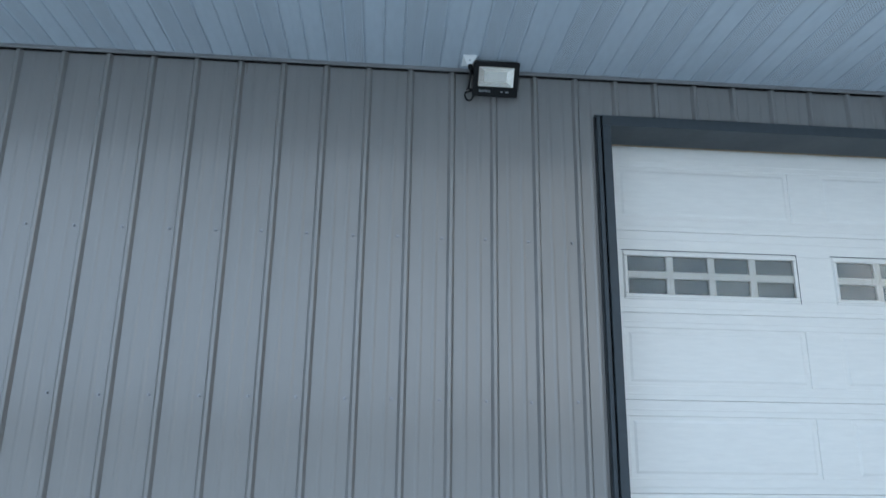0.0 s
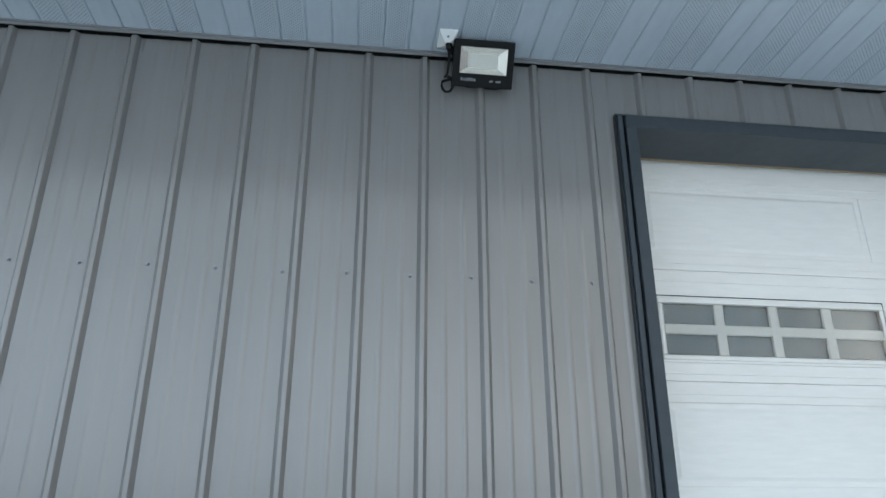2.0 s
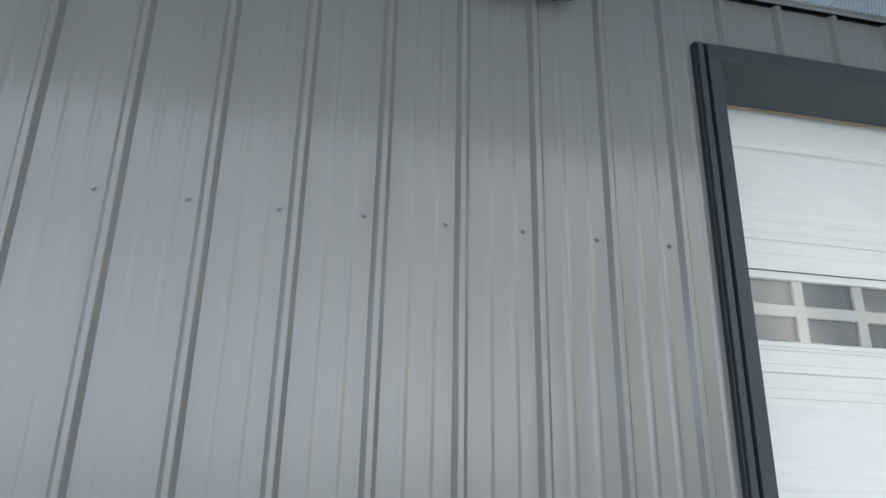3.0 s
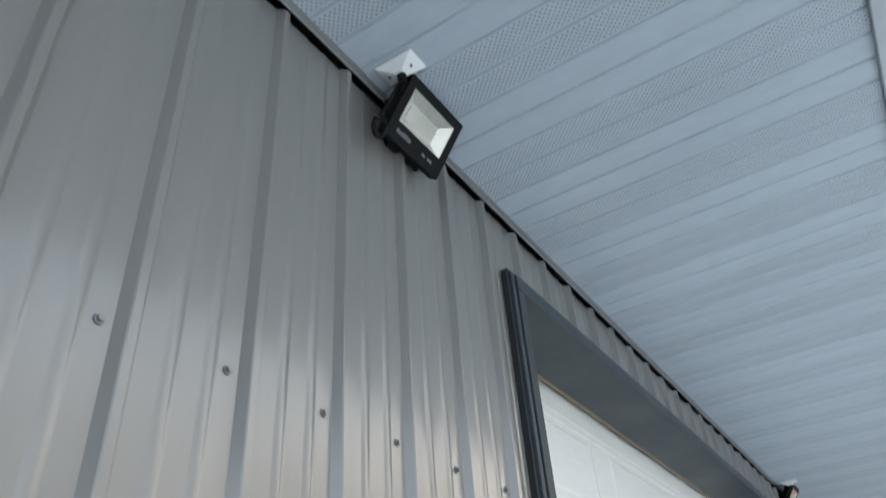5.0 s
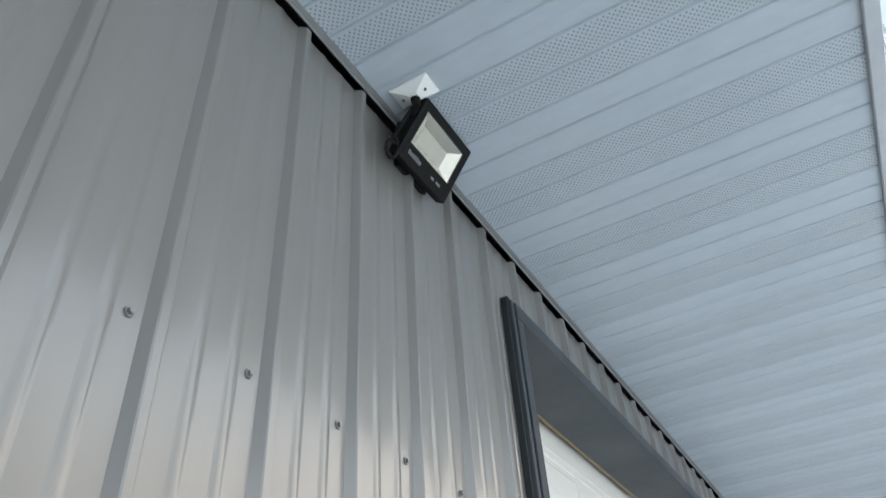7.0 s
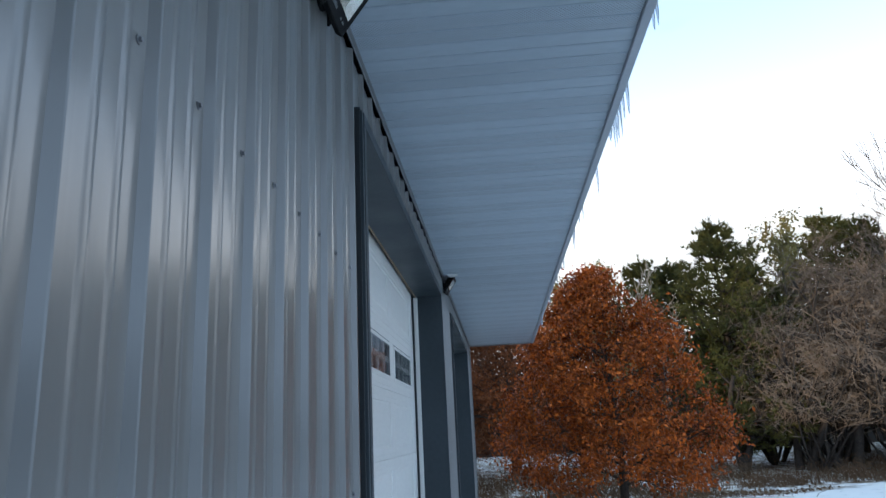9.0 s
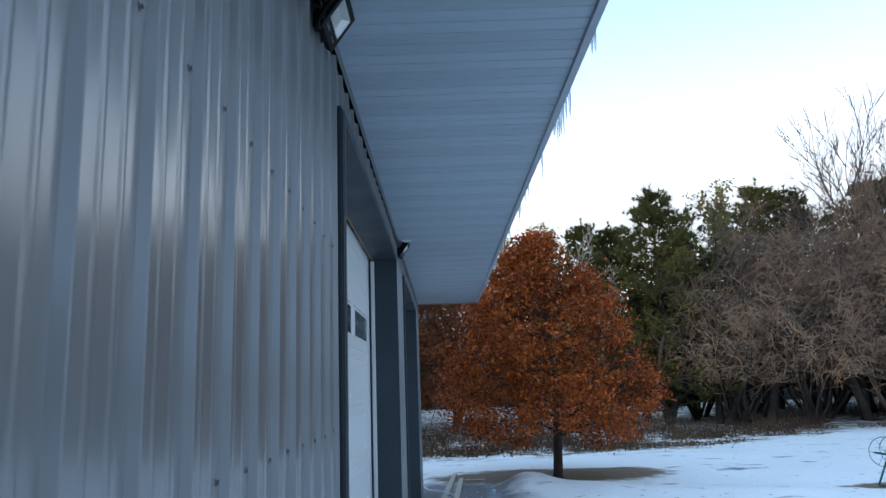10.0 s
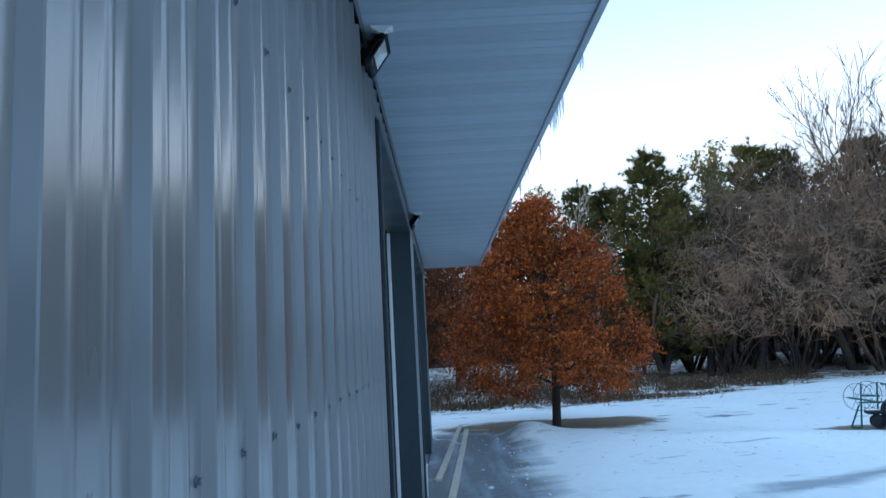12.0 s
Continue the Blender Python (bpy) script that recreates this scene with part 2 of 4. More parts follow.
def soffit_material():
    """Vinyl soffit: two perforated strips, then two plain ones, each STRIP wide."""
    m = material("vinyl_soffit", (0.455, 0.512, 0.560), 0.40, 0.0, var=0.05, big=1.4, small=30, bump=0.06, bump_scale=6, stretch=(0.4, 1, 1))
    n, l = m.node_tree.nodes, m.node_tree.links
    p = n["Principled BSDF"]
    base = p.inputs["Base Color"].links[0].from_socket
    t = n.new("ShaderNodeTexCoord")
    s = n.new("ShaderNodeSeparateXYZ")
    l.new(t.outputs["Object"], s.inputs[0])

    def op(kind, a, b=None, c=None):
        q = n.new("ShaderNodeMath")
        q.operation = kind
        for i, v in enumerate((a, b, c)):
            if v is None:
                continue
            if isinstance(v, (int, float)):
                q.inputs[i].default_value = v
            else:
                l.new(v, q.inputs[i])
        return q.outputs[0]

    u = op("DIVIDE", op("ADD", s.outputs["Y"], 0.945 + 120 * STRIP), STRIP)
    vented = op("LESS_THAN", op("MODULO", u, 4.0), 2.0)
    f = op("FRACT", u)
    inside = op("MULTIPLY", op("GREATER_THAN", f, 0.10), op("LESS_THAN", f, 0.90))
    k = 2 * math.pi / 0.0158
    wave = op("ADD", op("COSINE", op("MULTIPLY", s.outputs["Y"], k)), op("COSINE", op("MULTIPLY", s.outputs["X"], k)))
    wave2 = op("ADD", op("COSINE", op("MULTIPLY_ADD", s.outputs["Y"], k, math.pi)), op("COSINE", op("MULTIPLY_ADD", s.outputs["X"], k, math.pi)))
    hole = op("GREATER_THAN", op("MAXIMUM", wave, wave2), 1.38)
    hole = op("MULTIPLY", op("MULTIPLY", hole, inside), vented)
    mix = n.new("ShaderNodeMix")
    mix.data_type = "RGBA"
    mix.inputs[7].default_value = (0.25, 0.265, 0.285, 1)
    l.new(hole, mix.inputs[0])
    l.new(base, mix.inputs[6])
    l.new(mix.outputs[2], p.inputs["Base Color"])
    return m


STRIP = 0.1010
VINYL = soffit_material()

# ---------------------------------------------------------------- the building
DOORS = [(0.20, 4.12), (5.66, 9.45)]       # clear openings along the wall
HEAD = 3.366                               # underside of the head jamb
DOOR_X = -0.258                            # face of the overhead doors


def rib_profile(y0, y1):
    """(y, x) outline of the ribbed sheet between y0 and y1; ribs stand PITCH apart."""
    rib = [(-0.0210, 0.0), (-0.0095, 0.0165), (-0.0070, 0.0185), (0.0070, 0.0185), (0.0095, 0.0165), (0.0210, 0.0)]
    bead = [(-0.0135, 0.0), (-0.0095, 0.0006), (-0.0055, 0.0016), (-0.0020, 0.0020), (0.0020, 0.0020), (0.0055, 0.0016), (0.0095, 0.0006), (0.0135, 0.0)]
    pts = []
    k = math.floor(y0 / PITCH) - 1
    while k * PITCH < y1 + PITCH:
        warp = random.Random(4000 + k)
        o = k * PITCH + 0.016
        pts += [(o + u, x) for u, x in rib]
        # the flats between are rolled slightly bowed, no two alike
        for a, b, c in ((0.0210, 0.0655, 0.0790), (0.0925, 0.1365, 0.1500), (0.1635, PITCH - 0.0210, None)):
            bow, lean = warp.uniform(-0.00045, 0.00055), warp.uniform(-0.35, 0.35)
            for f in (0.17, 0.34, 0.5, 0.66, 0.83):
                pts.append((o + a + (b - a) * f, bow * 4 * f * (1 - f) * (1 + lean * (2 * f - 1))))
            if c is not None:
                pts += [(o + c + u, x) for u, x in bead]
        k += 1
    def at(y):
        for (a, xa), (b, xb) in zip(pts, pts[1:]):
            if a <= y <= b:
                return xa + (xb - xa) * (y - a) / (b - a)
        return 0.0
    return [(y0, at(y0))] + [q for q in pts if y0 + 1e-4 < q[0] < y1 - 1e-4] + [(y1, at(y1))]


def sheet(y0, y1, z0, z1):
    prof = rib_profile(y0, y1)
    verts, faces = [], []
    for dx in (0.0, -0.0012):
        for z in (z0, z1):
            verts += [(x + dx, y, z) for y, x in prof]
    n = len(prof)
    for i in range(n - 1):
        faces.append((i, i + 1, n + i + 1, n + i))
        faces.append((2 * n + i + 1, 2 * n + i, 3 * n + i, 3 * n + i + 1))
        faces.append((2 * n + i, 2 * n + i + 1, i + 1, i))
    return raw_mesh("panel", verts, faces)


wall = tagged(empty("wall_east"), "grey ribbed steel siding wall of a pole barn", "wall", kind="structure")
bm = bmesh.new()
y = START
for a, b in DOORS:
    box(bm, -0.16, -0.003, y, a - 0.012, 0.0, SOFFIT - 0.06)
    box(bm, -0.16, -0.003, a - 0.012, b + 0.012, HEAD + 0.012, SOFFIT - 0.06)
    y = b + 0.012
box(bm, -0.16, -0.003, y, END - 0.01, 0.0, SOFFIT - 0.06)
part("wall_core", bm, SHEATH, wall)
part("wall_plate", cube(-0.16, -0.06, START, END - 0.01, SOFFIT - 0.059, SOFFIT + 0.1), DARK, wall)
PANEL = PITCH * 4
edges = [START]
k = math.ceil(START / PANEL)
while k * PANEL < END:
    if k * PANEL - edges[-1] > 0.05:
        edges.append(k * PANEL)
    k += 1
edges.append(END)
for a, b in zip(edges, edges[1:]):
    cuts = sorted({a, b, *[c for d in DOORS for c in (d[0] - 0.07, d[1] + 0.07) if a < c < b]})
    for c, d in zip(cuts, cuts[1:]):
        over = any(o[0] - 0.08 < (c + d) / 2 < o[1] + 0.08 for o in DOORS)
        part("panel", sheet(c, d, HEAD + 0.05 if over else 0.02, SOFFIT - 0.020), STEEL, wall)

# other walls, floor and roof close the barn
def sided(name, x0, x1, y0, y1, z1, label):
    return tagged(part(name, cube(x0, x1, y0, y1, 0, z1, 0.004), STEEL), label, "wall", kind="structure")


sided("wall_north", -10.0, 0.018, END - 0.006, END + 0.10, SOFFIT + 0.02, "grey steel end wall of the barn")
sided("wall_south", -10.0, -0.17, START - 0.1, START, SOFFIT + 0.1, "grey steel end wall of the barn")
sided("wall_west", -10.1, -10.0, START - 0.1, END + 0.1, SOFFIT + 0.1, "grey steel rear wall of the barn")
tagged(part("floor", cube(-10, -0.02, START, END, -0.1, 0.02), CONCRETE), "concrete floor slab inside the barn", "floor", kind="structure")
tagged(part("ceiling", cube(-10, -0.17, START, END, SOFFIT - 0.02, SOFFIT + 0.05), DARK), "dark ceiling inside the barn", "ceiling", kind="structure")


def roof_mesh():
    bm = bmesh.new()
    ya, yb = START - 0.5, END + 0.16
    prof = [(1.262, 3.80), (-5.0, 6.0), (-11.3, 3.80), (-11.3, 3.70), (-5.0, 5.9), (1.262, 3.70)]
    va = [bm.verts.new((x, ya, z)) for x, z in prof]
    vb = [bm.verts.new((x, yb, z)) for x, z in prof]
    n = len(prof)
    for i in range(n):
        bm.faces.new((va[i], va[(i + 1) % n], vb[(i + 1) % n], vb[i]))
    for v in (va, vb):
        bm.faces.new((v[0], v[1], v[4], v[5]))
        bm.faces.new((v[1], v[2], v[3], v[4]))
    for yy in (ya + 0.01, yb - 0.15):
        g = [bm.verts.new((x, yy, z)) for x, z in ((1.2, 3.72), (-5.0, 5.92), (-11.2, 3.72))]
        bm.faces.new(g)
    bmesh.ops.recalc_face_normals(bm, faces=bm.faces)
    return bm


tagged(part("roof", roof_mesh(), ROOFING), "dark steel gable roof of the barn", "roof", kind="structure")


def soffit_mesh():
    """Strips run out from the wall; a shallow groove parts each from the next."""
    prof = []
    y = -0.945 - STRIP * math.floor((-0.945 - (START - 0.4)) / STRIP)
    while y < END + 0.12:
        prof += [(y - 0.012, -0.0008), (y - 0.005, 0.0010), (y - 0.0015, 0.0065), (y + 0.0015, 0.0065), (y + 0.006, 0.0010), (y + 0.016, -0.0012), (y + 0.05, -0.0030)]
        y += STRIP
    n = len(prof)
    verts = [(x, py, SOFFIT + pz) for x in (0.0215, 1.2035) for py, pz in prof]
    verts += [(x, py, SOFFIT + 0.012) for x in (0.0215, 1.2035) for py, pz in prof]
    faces = [(i, i + 1, n + i + 1, n + i) for i in range(n - 1)]
    faces += [(2 * n + i + 1, 2 * n + i, 3 * n + i, 3 * n + i + 1) for i in range(n - 1)]
    return raw_mesh("soffit", verts, faces)


tagged(part("soffit", soffit_mesh(), VINYL), "pale blue-grey vinyl soffit with perforated strips", "soffit", kind="structure")
tagged(part("soffit_channel", box(box(bmesh.new(), 0.0205, 0.0235, START, END + 0.1, SOFFIT - 0.016, SOFFIT + 0.03), 0.0235, 0.037, START, END + 0.1, SOFFIT - 0.006, SOFFIT - 0.002), LIP),
       "grey metal channel along the soffit edge", "trim", kind="structure")
fascia = tagged(empty("fascia"), "pale metal fascia with a drip edge", "fascia", kind="structure")
part("fascia_board", cube(1.204, 1.245, START - 0.4, END + 0.12, SOFFIT - 0.018, 3.80, 0.003), FASCIA, fascia)
part("drip_edge", cube(1.2455, 1.264, START - 0.4, END + 0.12, 3.755, 3.775, 0.003), FASCIA, fascia)
tagged(part("soffit_end", cube(-0.3, 1.245, END + 0.121, END + 0.15, SOFFIT - 0.02, 3.80, 0.003), LIP), "pale trim closing the end of the soffit", "trim", kind="structure")


def icicle(length, r):
    bm = bmesh.new()
    zs = [0, -0.2, -0.45, -0.7, -0.88, -1.0]
    rs = [1.0, 0.85, 0.6, 0.42, 0.25, 0.04]
    rings = []
    for z, q in zip(zs, rs):
        rings.append([bm.verts.new((r * q * math.cos(t * 1.0472) + 0.1 * r * math.sin(9 * z), r * q * math.sin(t * 1.0472), z * length)) for t in range(6)])
    for a, b in zip(rings, rings[1:]):
        for t in range(6):
            bm.faces.new((a[t], b[t], b[(t + 1) % 6], a[(t + 1) % 6])).smooth = True
    bm.faces.new(rings[0])
    bm.faces.new(list(reversed(rings[-1])))
    return bm


for i in range(26):
    yy = rng.choice((-0.2, 0.7, 1.0, 1.9, 2.6, 3.4, 4.4, 5.2, 6.6, 8.2)) + rng.uniform(-0.22, 0.22)
    ln = rng.uniform(0.07, 0.22)
    tagged(part("icicle", icicle(ln, rng.uniform(0.009, 0.019)), ICE, loc=(1.2565, yy, 3.756 - 0.055 * rng.random())), "small clear icicle hanging from the eave", "icicle", group="icicles along the eave")

# ---------------------------------------------------------------- overhead doors
SECTION = 0.473


def raised(bm, y0, y1, z0, z1, x, depth=0.009):
    """A raised field with sloping margins standing in a sunk frame."""
    a = [bm.verts.new((x - depth, yy, zz)) for yy, zz in ((y0, z0), (y1, z0), (y1, z1), (y0, z1))]
    g = 0.022
    b = [bm.verts.new((x - 0.001, yy, zz)) for yy, zz in ((y0 + g, z0 + g), (y1 - g, z0 + g), (y1 - g, z1 - g), (y0 + g, z1 - g))]
    for i in range(4):
        bm.faces.new((a[i], a[(i + 1) % 4], b[(i + 1) % 4], b[i]))
    bm.faces.new(b)


def overhead_door(name, y0, y1, label):
    door = tagged(empty(name), label, "garage door", kind="structure")
    x = DOOR_X
    lay = 3
    left = y0 + 0.120
    step = (y1 - y0 - 0.05) / lay if abs(y1 - y0 - 3.92) > 0.01 else 1.235
    wide = 1.035
    for k in range(7):
        z0, z1 = k * SECTION + 0.025, (k + 1) * SECTION + 0.0235
        if k == 6:
            z1 = HEAD + 0.05
        bm = bmesh.new()
        fields = [(left + i * step, left + i * step + wide) for i in range(lay)]
        pa, pb = z0 + 0.075, z0 + SECTION - 0.085
        win = k == 5
        if win:
            pa, pb = z0 + 0.084, z0 + 0.344
            fields = [(p + 0.011, q - 0.011) for p, q in fields]
        if not win:
            box(bm, x - 0.045, x - 0.006, y0 - 0.06, y1 + 0.06, z0, z1)
        box(bm, x - 0.0095, x, y0 - 0.06, y1 + 0.06, z0, pa, 0.0025)
        box(bm, x - 0.0095, x, y0 - 0.06, y1 + 0.06, pb, z1, 0.0025)
        ys = [y0 - 0.06] + [v for f in fields for v in f] + [y1 + 0.06]
        for a, b in zip(ys[::2], ys[1::2]):
            box(bm, x - (0.045 if win else 0.0095), x, a, b, pa, pb, 0.0025)
        if win:
            box(bm, x - 0.045, x - 0.010, y0 - 0.06, y1 + 0.06, z0, pa)
            box(bm, x - 0.045, x - 0.010, y0 - 0.06, y1 + 0.06, pb, z1)
        else:
            for a, b in fields:
                raised(bm, a + 0.012, b - 0.012, pa + 0.012, pb - 0.012, x)
        # a rolled bead across the top and bottom of each section
        box(bm, x - 0.004, x + 0.0025, y0 - 0.06, y1 + 0.06, z0 + 0.028, z0 + 0.034, 0.0012)
        box(bm, x - 0.004, x + 0.0025, y0 - 0.06, y1 + 0.06, min(z1, z0 + SECTION) - 0.052, min(z1, z0 + SECTION) - 0.046, 0.0012)
        sec = part("section", bm, WHITE, door)
        if win:
            for a, b in fields:
                bm = bmesh.new()
                f, fs = 0.022, 0.021
                for q in ((a, b, pa, pa + f), (a, b, pb - f, pb), (a, a + fs, pa + f, pb - f), (b - fs, b, pa + f, pb - f)):
                    box(bm, x - 0.012, x + 0.010, *q, 0.004)
                e = 0.004
                for q in ((a - e, b + e, pa - 0.010, pa + 0.002), (a - e, b + e, pb - 0.002, pb + 0.010), (a - e, a + 0.002, pa, pb), (b - 0.002, b + e, pa, pb)):
                    box(bm, x - 0.002, x + 0.006, *q, 0.003)
                part("window_frame", bm, WHITE, door)
                # dark strips paint the frame's shadow line along its top and right
                bm = bmesh.new()
                o = e + 0.004
                for q in ((a - o, b + o, pb + 0.0105, pb + 0.0145), (b + e + 0.0005, b + o, pa - 0.0104, pb + 0.0104)):
                    box(bm, x - 0.002, x + 0.0032, *q)
                part("frame_shadow_line", bm, RUBBER_AND_SHADE, door, "thin dark strip standing in for the window frame's shadow line")
                w, h = (b - a - 2 * fs), (pb - pa - 2 * f)
                t = 0.042
                bm = bmesh.new()
                for i in range(1, 4):
                    c = a + fs + w * i / 4
                    box(bm, x - 0.010, x + 0.006, c - t / 2, c + t / 2, pa + f, pb - f, 0.003)
                cz = (pa + pb) / 2
                box(bm, x - 0.010, x + 0.0055, a + fs, b - fs, cz - t / 2, cz + t / 2, 0.003)
                part("window_grille", bm, WHITE, door)
                clear = part("glazing", cube(x + 0.0066, x + 0.0092, a + fs - 0.006, b - fs + 0.006, pa + f - 0.006, pb - f + 0.006), CLEAR, door, "clear sheet in front of the grille")
                clear.visible_shadow = False
                for i in range(4):
                    for j in range(2):
                        c0, c1 = a + fs + w * i / 4, a + fs + w * (i + 1) / 4
                        e0, e1 = pa + f + h * j / 2, pa + f + h * (j + 1) / 2
                        part("pane", cube(x - 0.017, x - 0.0125, c0, c1, e0, e1), GLASS, door)
    return door


def door_trim(y0, y1, number):
    """Slate-coloured metal that wraps the jambs and the head of an opening."""
    t = tagged(empty("trim_%d" % number), "dark slate metal trim round the door opening", "trim", kind="structure")
    top = HEAD + 0.056
    for s, e in ((-1, y0), (1, y1)):
        def strip(d0, d1, x0, x1, z1, mat, name, label=""):
            a, b = sorted((e + s * d0, e + s * d1))
            part(name, cube(x0, x1, a, b, 0.03, z1, 0.002), mat, t, label)
        strip(0.0, 0.045, -0.20, 0.036, HEAD - 0.001, TRIM, "jamb_wrap")
        # the two black strips put the shade of the recesses into colour
        strip(0.046, 0.056, -0.002, 0.012, top - 0.022, RUBBER_AND_SHADE, "shadow_gap", "black strip standing in for the shade of a recess in the trim")
        strip(0.057, 0.078, -0.002, 0.034, top - 0.004, TRIM, "jamb_face")
        strip(0.079, 0.085, -0.002, 0.022, top, RUBBER_AND_SHADE, "outer_dark_strip", "near-black strip standing in for the dark recess beside the trim")
    part("head_wrap", cube(-0.215, 0.0365, y0 - 0.045, y1 + 0.045, HEAD, top, 0.002), TRIM, t)
    part("head_channel", cube(-0.002, 0.026, y0 - 0.085, y1 + 0.085, top + 0.0005, top + 0.010, 0.002), TRIM, t)
    part("wood_strip", cube(-0.229, -0.2155, y0 - 0.02, y1 + 0.02, HEAD - 0.002, HEAD + 0.02, 0.002), WOOD, t, "bare pine strip under the head")
    part("seal", cube(DOOR_X + 0.002, DOOR_X + 0.020, y1 - 0.030, y1 - 0.012, 0.03, HEAD - 0.012, 0.002), RUBBER_AND_SHADE, t, "black rubber door seal")
    part("door_stop", cube(DOOR_X + 0.002, -0.2005, y1 - 0.011, y1 + 0.045, 0.03, HEAD - 0.012, 0.003), WHITE, t, "white vinyl door stop")


for i, (a, b) in enumerate(DOORS):
    overhead_door("door_%d" % (i + 1), a, b, "white panelled overhead garage door with a row of small windows, closed")
    door_trim(a, b, i + 1)
tagged(part("corner_trim", box(box(bmesh.new(), -0.02, 0.030, END - 0.10, END + 0.004, 0.02, SOFFIT - 0.04, 0.002), -0.1, 0.030, END + 0.10, END + 0.104, 0.02, SOFFIT - 0.04), LIP),
       "grey metal trim on the barn corner", "trim", kind="structure")

# ---------------------------------------------------------------- floodlights
def floodlight(loc):
    """A slim flood lamp hung under the soffit, its face turned down and out."""
    fl = tagged(empty("floodlight", loc), "black LED floodlight with a bright reflector under the soffit", "floodlight", group="floodlights under the eave")
    W, H, D = 0.246, 0.184, 0.028
    # local frame of the lamp head: u along the wall, v up its face, w out of its face
    tilt = Matrix.Translation((0.097, -0.008, -0.094)) @ Matrix.Rotation(radians(35), 4, "Y") @ Matrix(((0, 0, 1, 0), (1, 0, 0, 0), (0, 1, 0, 0), (0, 0, 0, 1)))

    def head(name, bm, mat, parent=fl, label=""):
        bmesh.ops.transform(bm, matrix=tilt, verts=bm.verts)
        return part(name, bm, mat, parent, label)

    bm = bmesh.new()
    fw, fb = 0.028, 0.054
    box(bm, -W / 2, -W / 2 + fw, -H / 2, H / 2, -D, 0.003, 0.005, 2)
    box(bm, W / 2 - fw, W / 2, -H / 2, H / 2, -D, 0.003, 0.005, 2)
    box(bm, -W / 2 + 0.004, W / 2 - 0.004, H / 2 - fw, H / 2, -D, 0.0025, 0.004, 2)
    box(bm, -W / 2 + 0.004, W / 2 - 0.004, -H / 2, -H / 2 + fb, -D, 0.0025, 0.004, 2)
    head("bezel", bm, BLACK)
    bm = bmesh.new()
    box(bm, -W / 2 + 0.012, W / 2 - 0.012, -H / 2 + 0.012, H / 2 - 0.012, -D - 0.018, -D + 0.002, 0.006, 2)
    box(bm, -0.062, 0.085, -H / 2 - 0.004, -0.015, -D - 0.062, -D - 0.012, 0.008, 2)
    for i in range(9):
        u = -0.08 + i * 0.02
        box(bm, u - 0.002, u + 0.002, -H / 2 + 0.02, H / 2 - 0.02, -D - 0.032, -D - 0.016, 0.001)
    head("housing", bm, BLACK)
    x0, x1, y0, y1 = -W / 2 + fw, W / 2 - fw, -H / 2 + fb, H / 2 - fw
    bm = bmesh.new()
    o = [bm.verts.new(p) for p in ((x0, y0, -0.002), (x1, y0, -0.002), (x1, y1, -0.002), (x0, y1, -0.002))]
    g = 0.034
    q = [bm.verts.new(p) for p in ((x0 + g, y0 + g * 0.72, -0.024), (x1 - g, y0 + g * 0.72, -0.024), (x1 - g, y1 - g * 0.72, -0.024), (x0 + g, y1 - g * 0.72, -0.024))]
    for i in range(4):
        bm.faces.new((o[i], o[(i + 1) % 4], q[(i + 1) % 4], q[i]))
    head("reflector", bm, REFLECT)
    head("led_board", box(bmesh.new(), x0 + g, x1 - g, y0 + g * 0.72, y1 - g * 0.72, -0.027, -0.0235), LED, fl, "pale yellowish LED board")
    pane = head("lens", box(bmesh.new(), x0, x1, y0, y1, -0.001, 0.0015), LENS)
    pane.visible_shadow = False
    bm = bmesh.new()
    for i in range(8):
        box(bm, -0.088 + i * 0.0078, -0.0828 + i * 0.0078, -H / 2 + 0.024, -H / 2 + (0.037 if i in (0, 3, 4, 5) else 0.034), 0.0026, 0.0034)
    head("print", bm, PRINT, fl, "small grey printed mark")
    bm = bmesh.new()
    for u0, u1 in ((0.028, 0.042), (0.054, 0.074)):
        box(bm, u0, u1, -H / 2 + 0.024, -H / 2 + 0.031, 0.0026, 0.0034)
    head("print", bm, PRINT, fl, "small grey printed mark")
    # bracket, swivel and cover plate
    bm = bmesh.new()
    box(bm, 0.045, 0.058, -0.126, -0.121, -0.12, -0.05, 0.002)
    box(bm, 0.045, 0.058, 0.113, 0.118, -0.12, -0.05, 0.002)
    box(bm, 0.045, 0.058, -0.126, 0.118, -0.056, -0.050, 0.002)
    part("bracket", bm, BLACK, fl)
    part("swivel", rod(rod(bmesh.new(), (0.122, -0.145, -0.045), (0.060, -0.095, -0.085), 0.010, 0.010, 12), (0.124, -0.152, -0.030), (0.124, -0.148, -0.060), 0.013, 0.011, 12), BLACK, fl)
    part("fitting", rod(bmesh.new(), (0.124, -0.154, -0.018), (0.124, -0.152, -0.034), 0.012, 0.012, 12), BRASS, fl)
    bm = bmesh.new()
    zt = -0.003
    c = (0.125, -0.158)
    a = [bm.verts.new((c[0] + dx, c[1] + dy, zt)) for dx, dy in ((-0.057, -0.036), (0.057, -0.036), (0.057, 0.036), (-0.057, 0.036))]
    b = [bm.verts.new((c[0] + dx, c[1] + dy, zt - 0.006)) for dx, dy in ((-0.057, -0.036), (0.057, -0.036), (0.057, 0.036), (-0.057, 0.036))]
    d = [bm.verts.new((c[0] + dx, c[1] + dy, zt - 0.028)) for dx, dy in ((-0.013, -0.013), (0.013, -0.013), (0.013, 0.013), (-0.013, 0.013))]
    for lo, hi in ((a, b), (b, d)):
        for i in range(4):
            bm.faces.new((lo[i], hi[i], hi[(i + 1) % 4], lo[(i + 1) % 4]))
    bm.faces.new(a)
    bm.faces.new(list(reversed(d)))
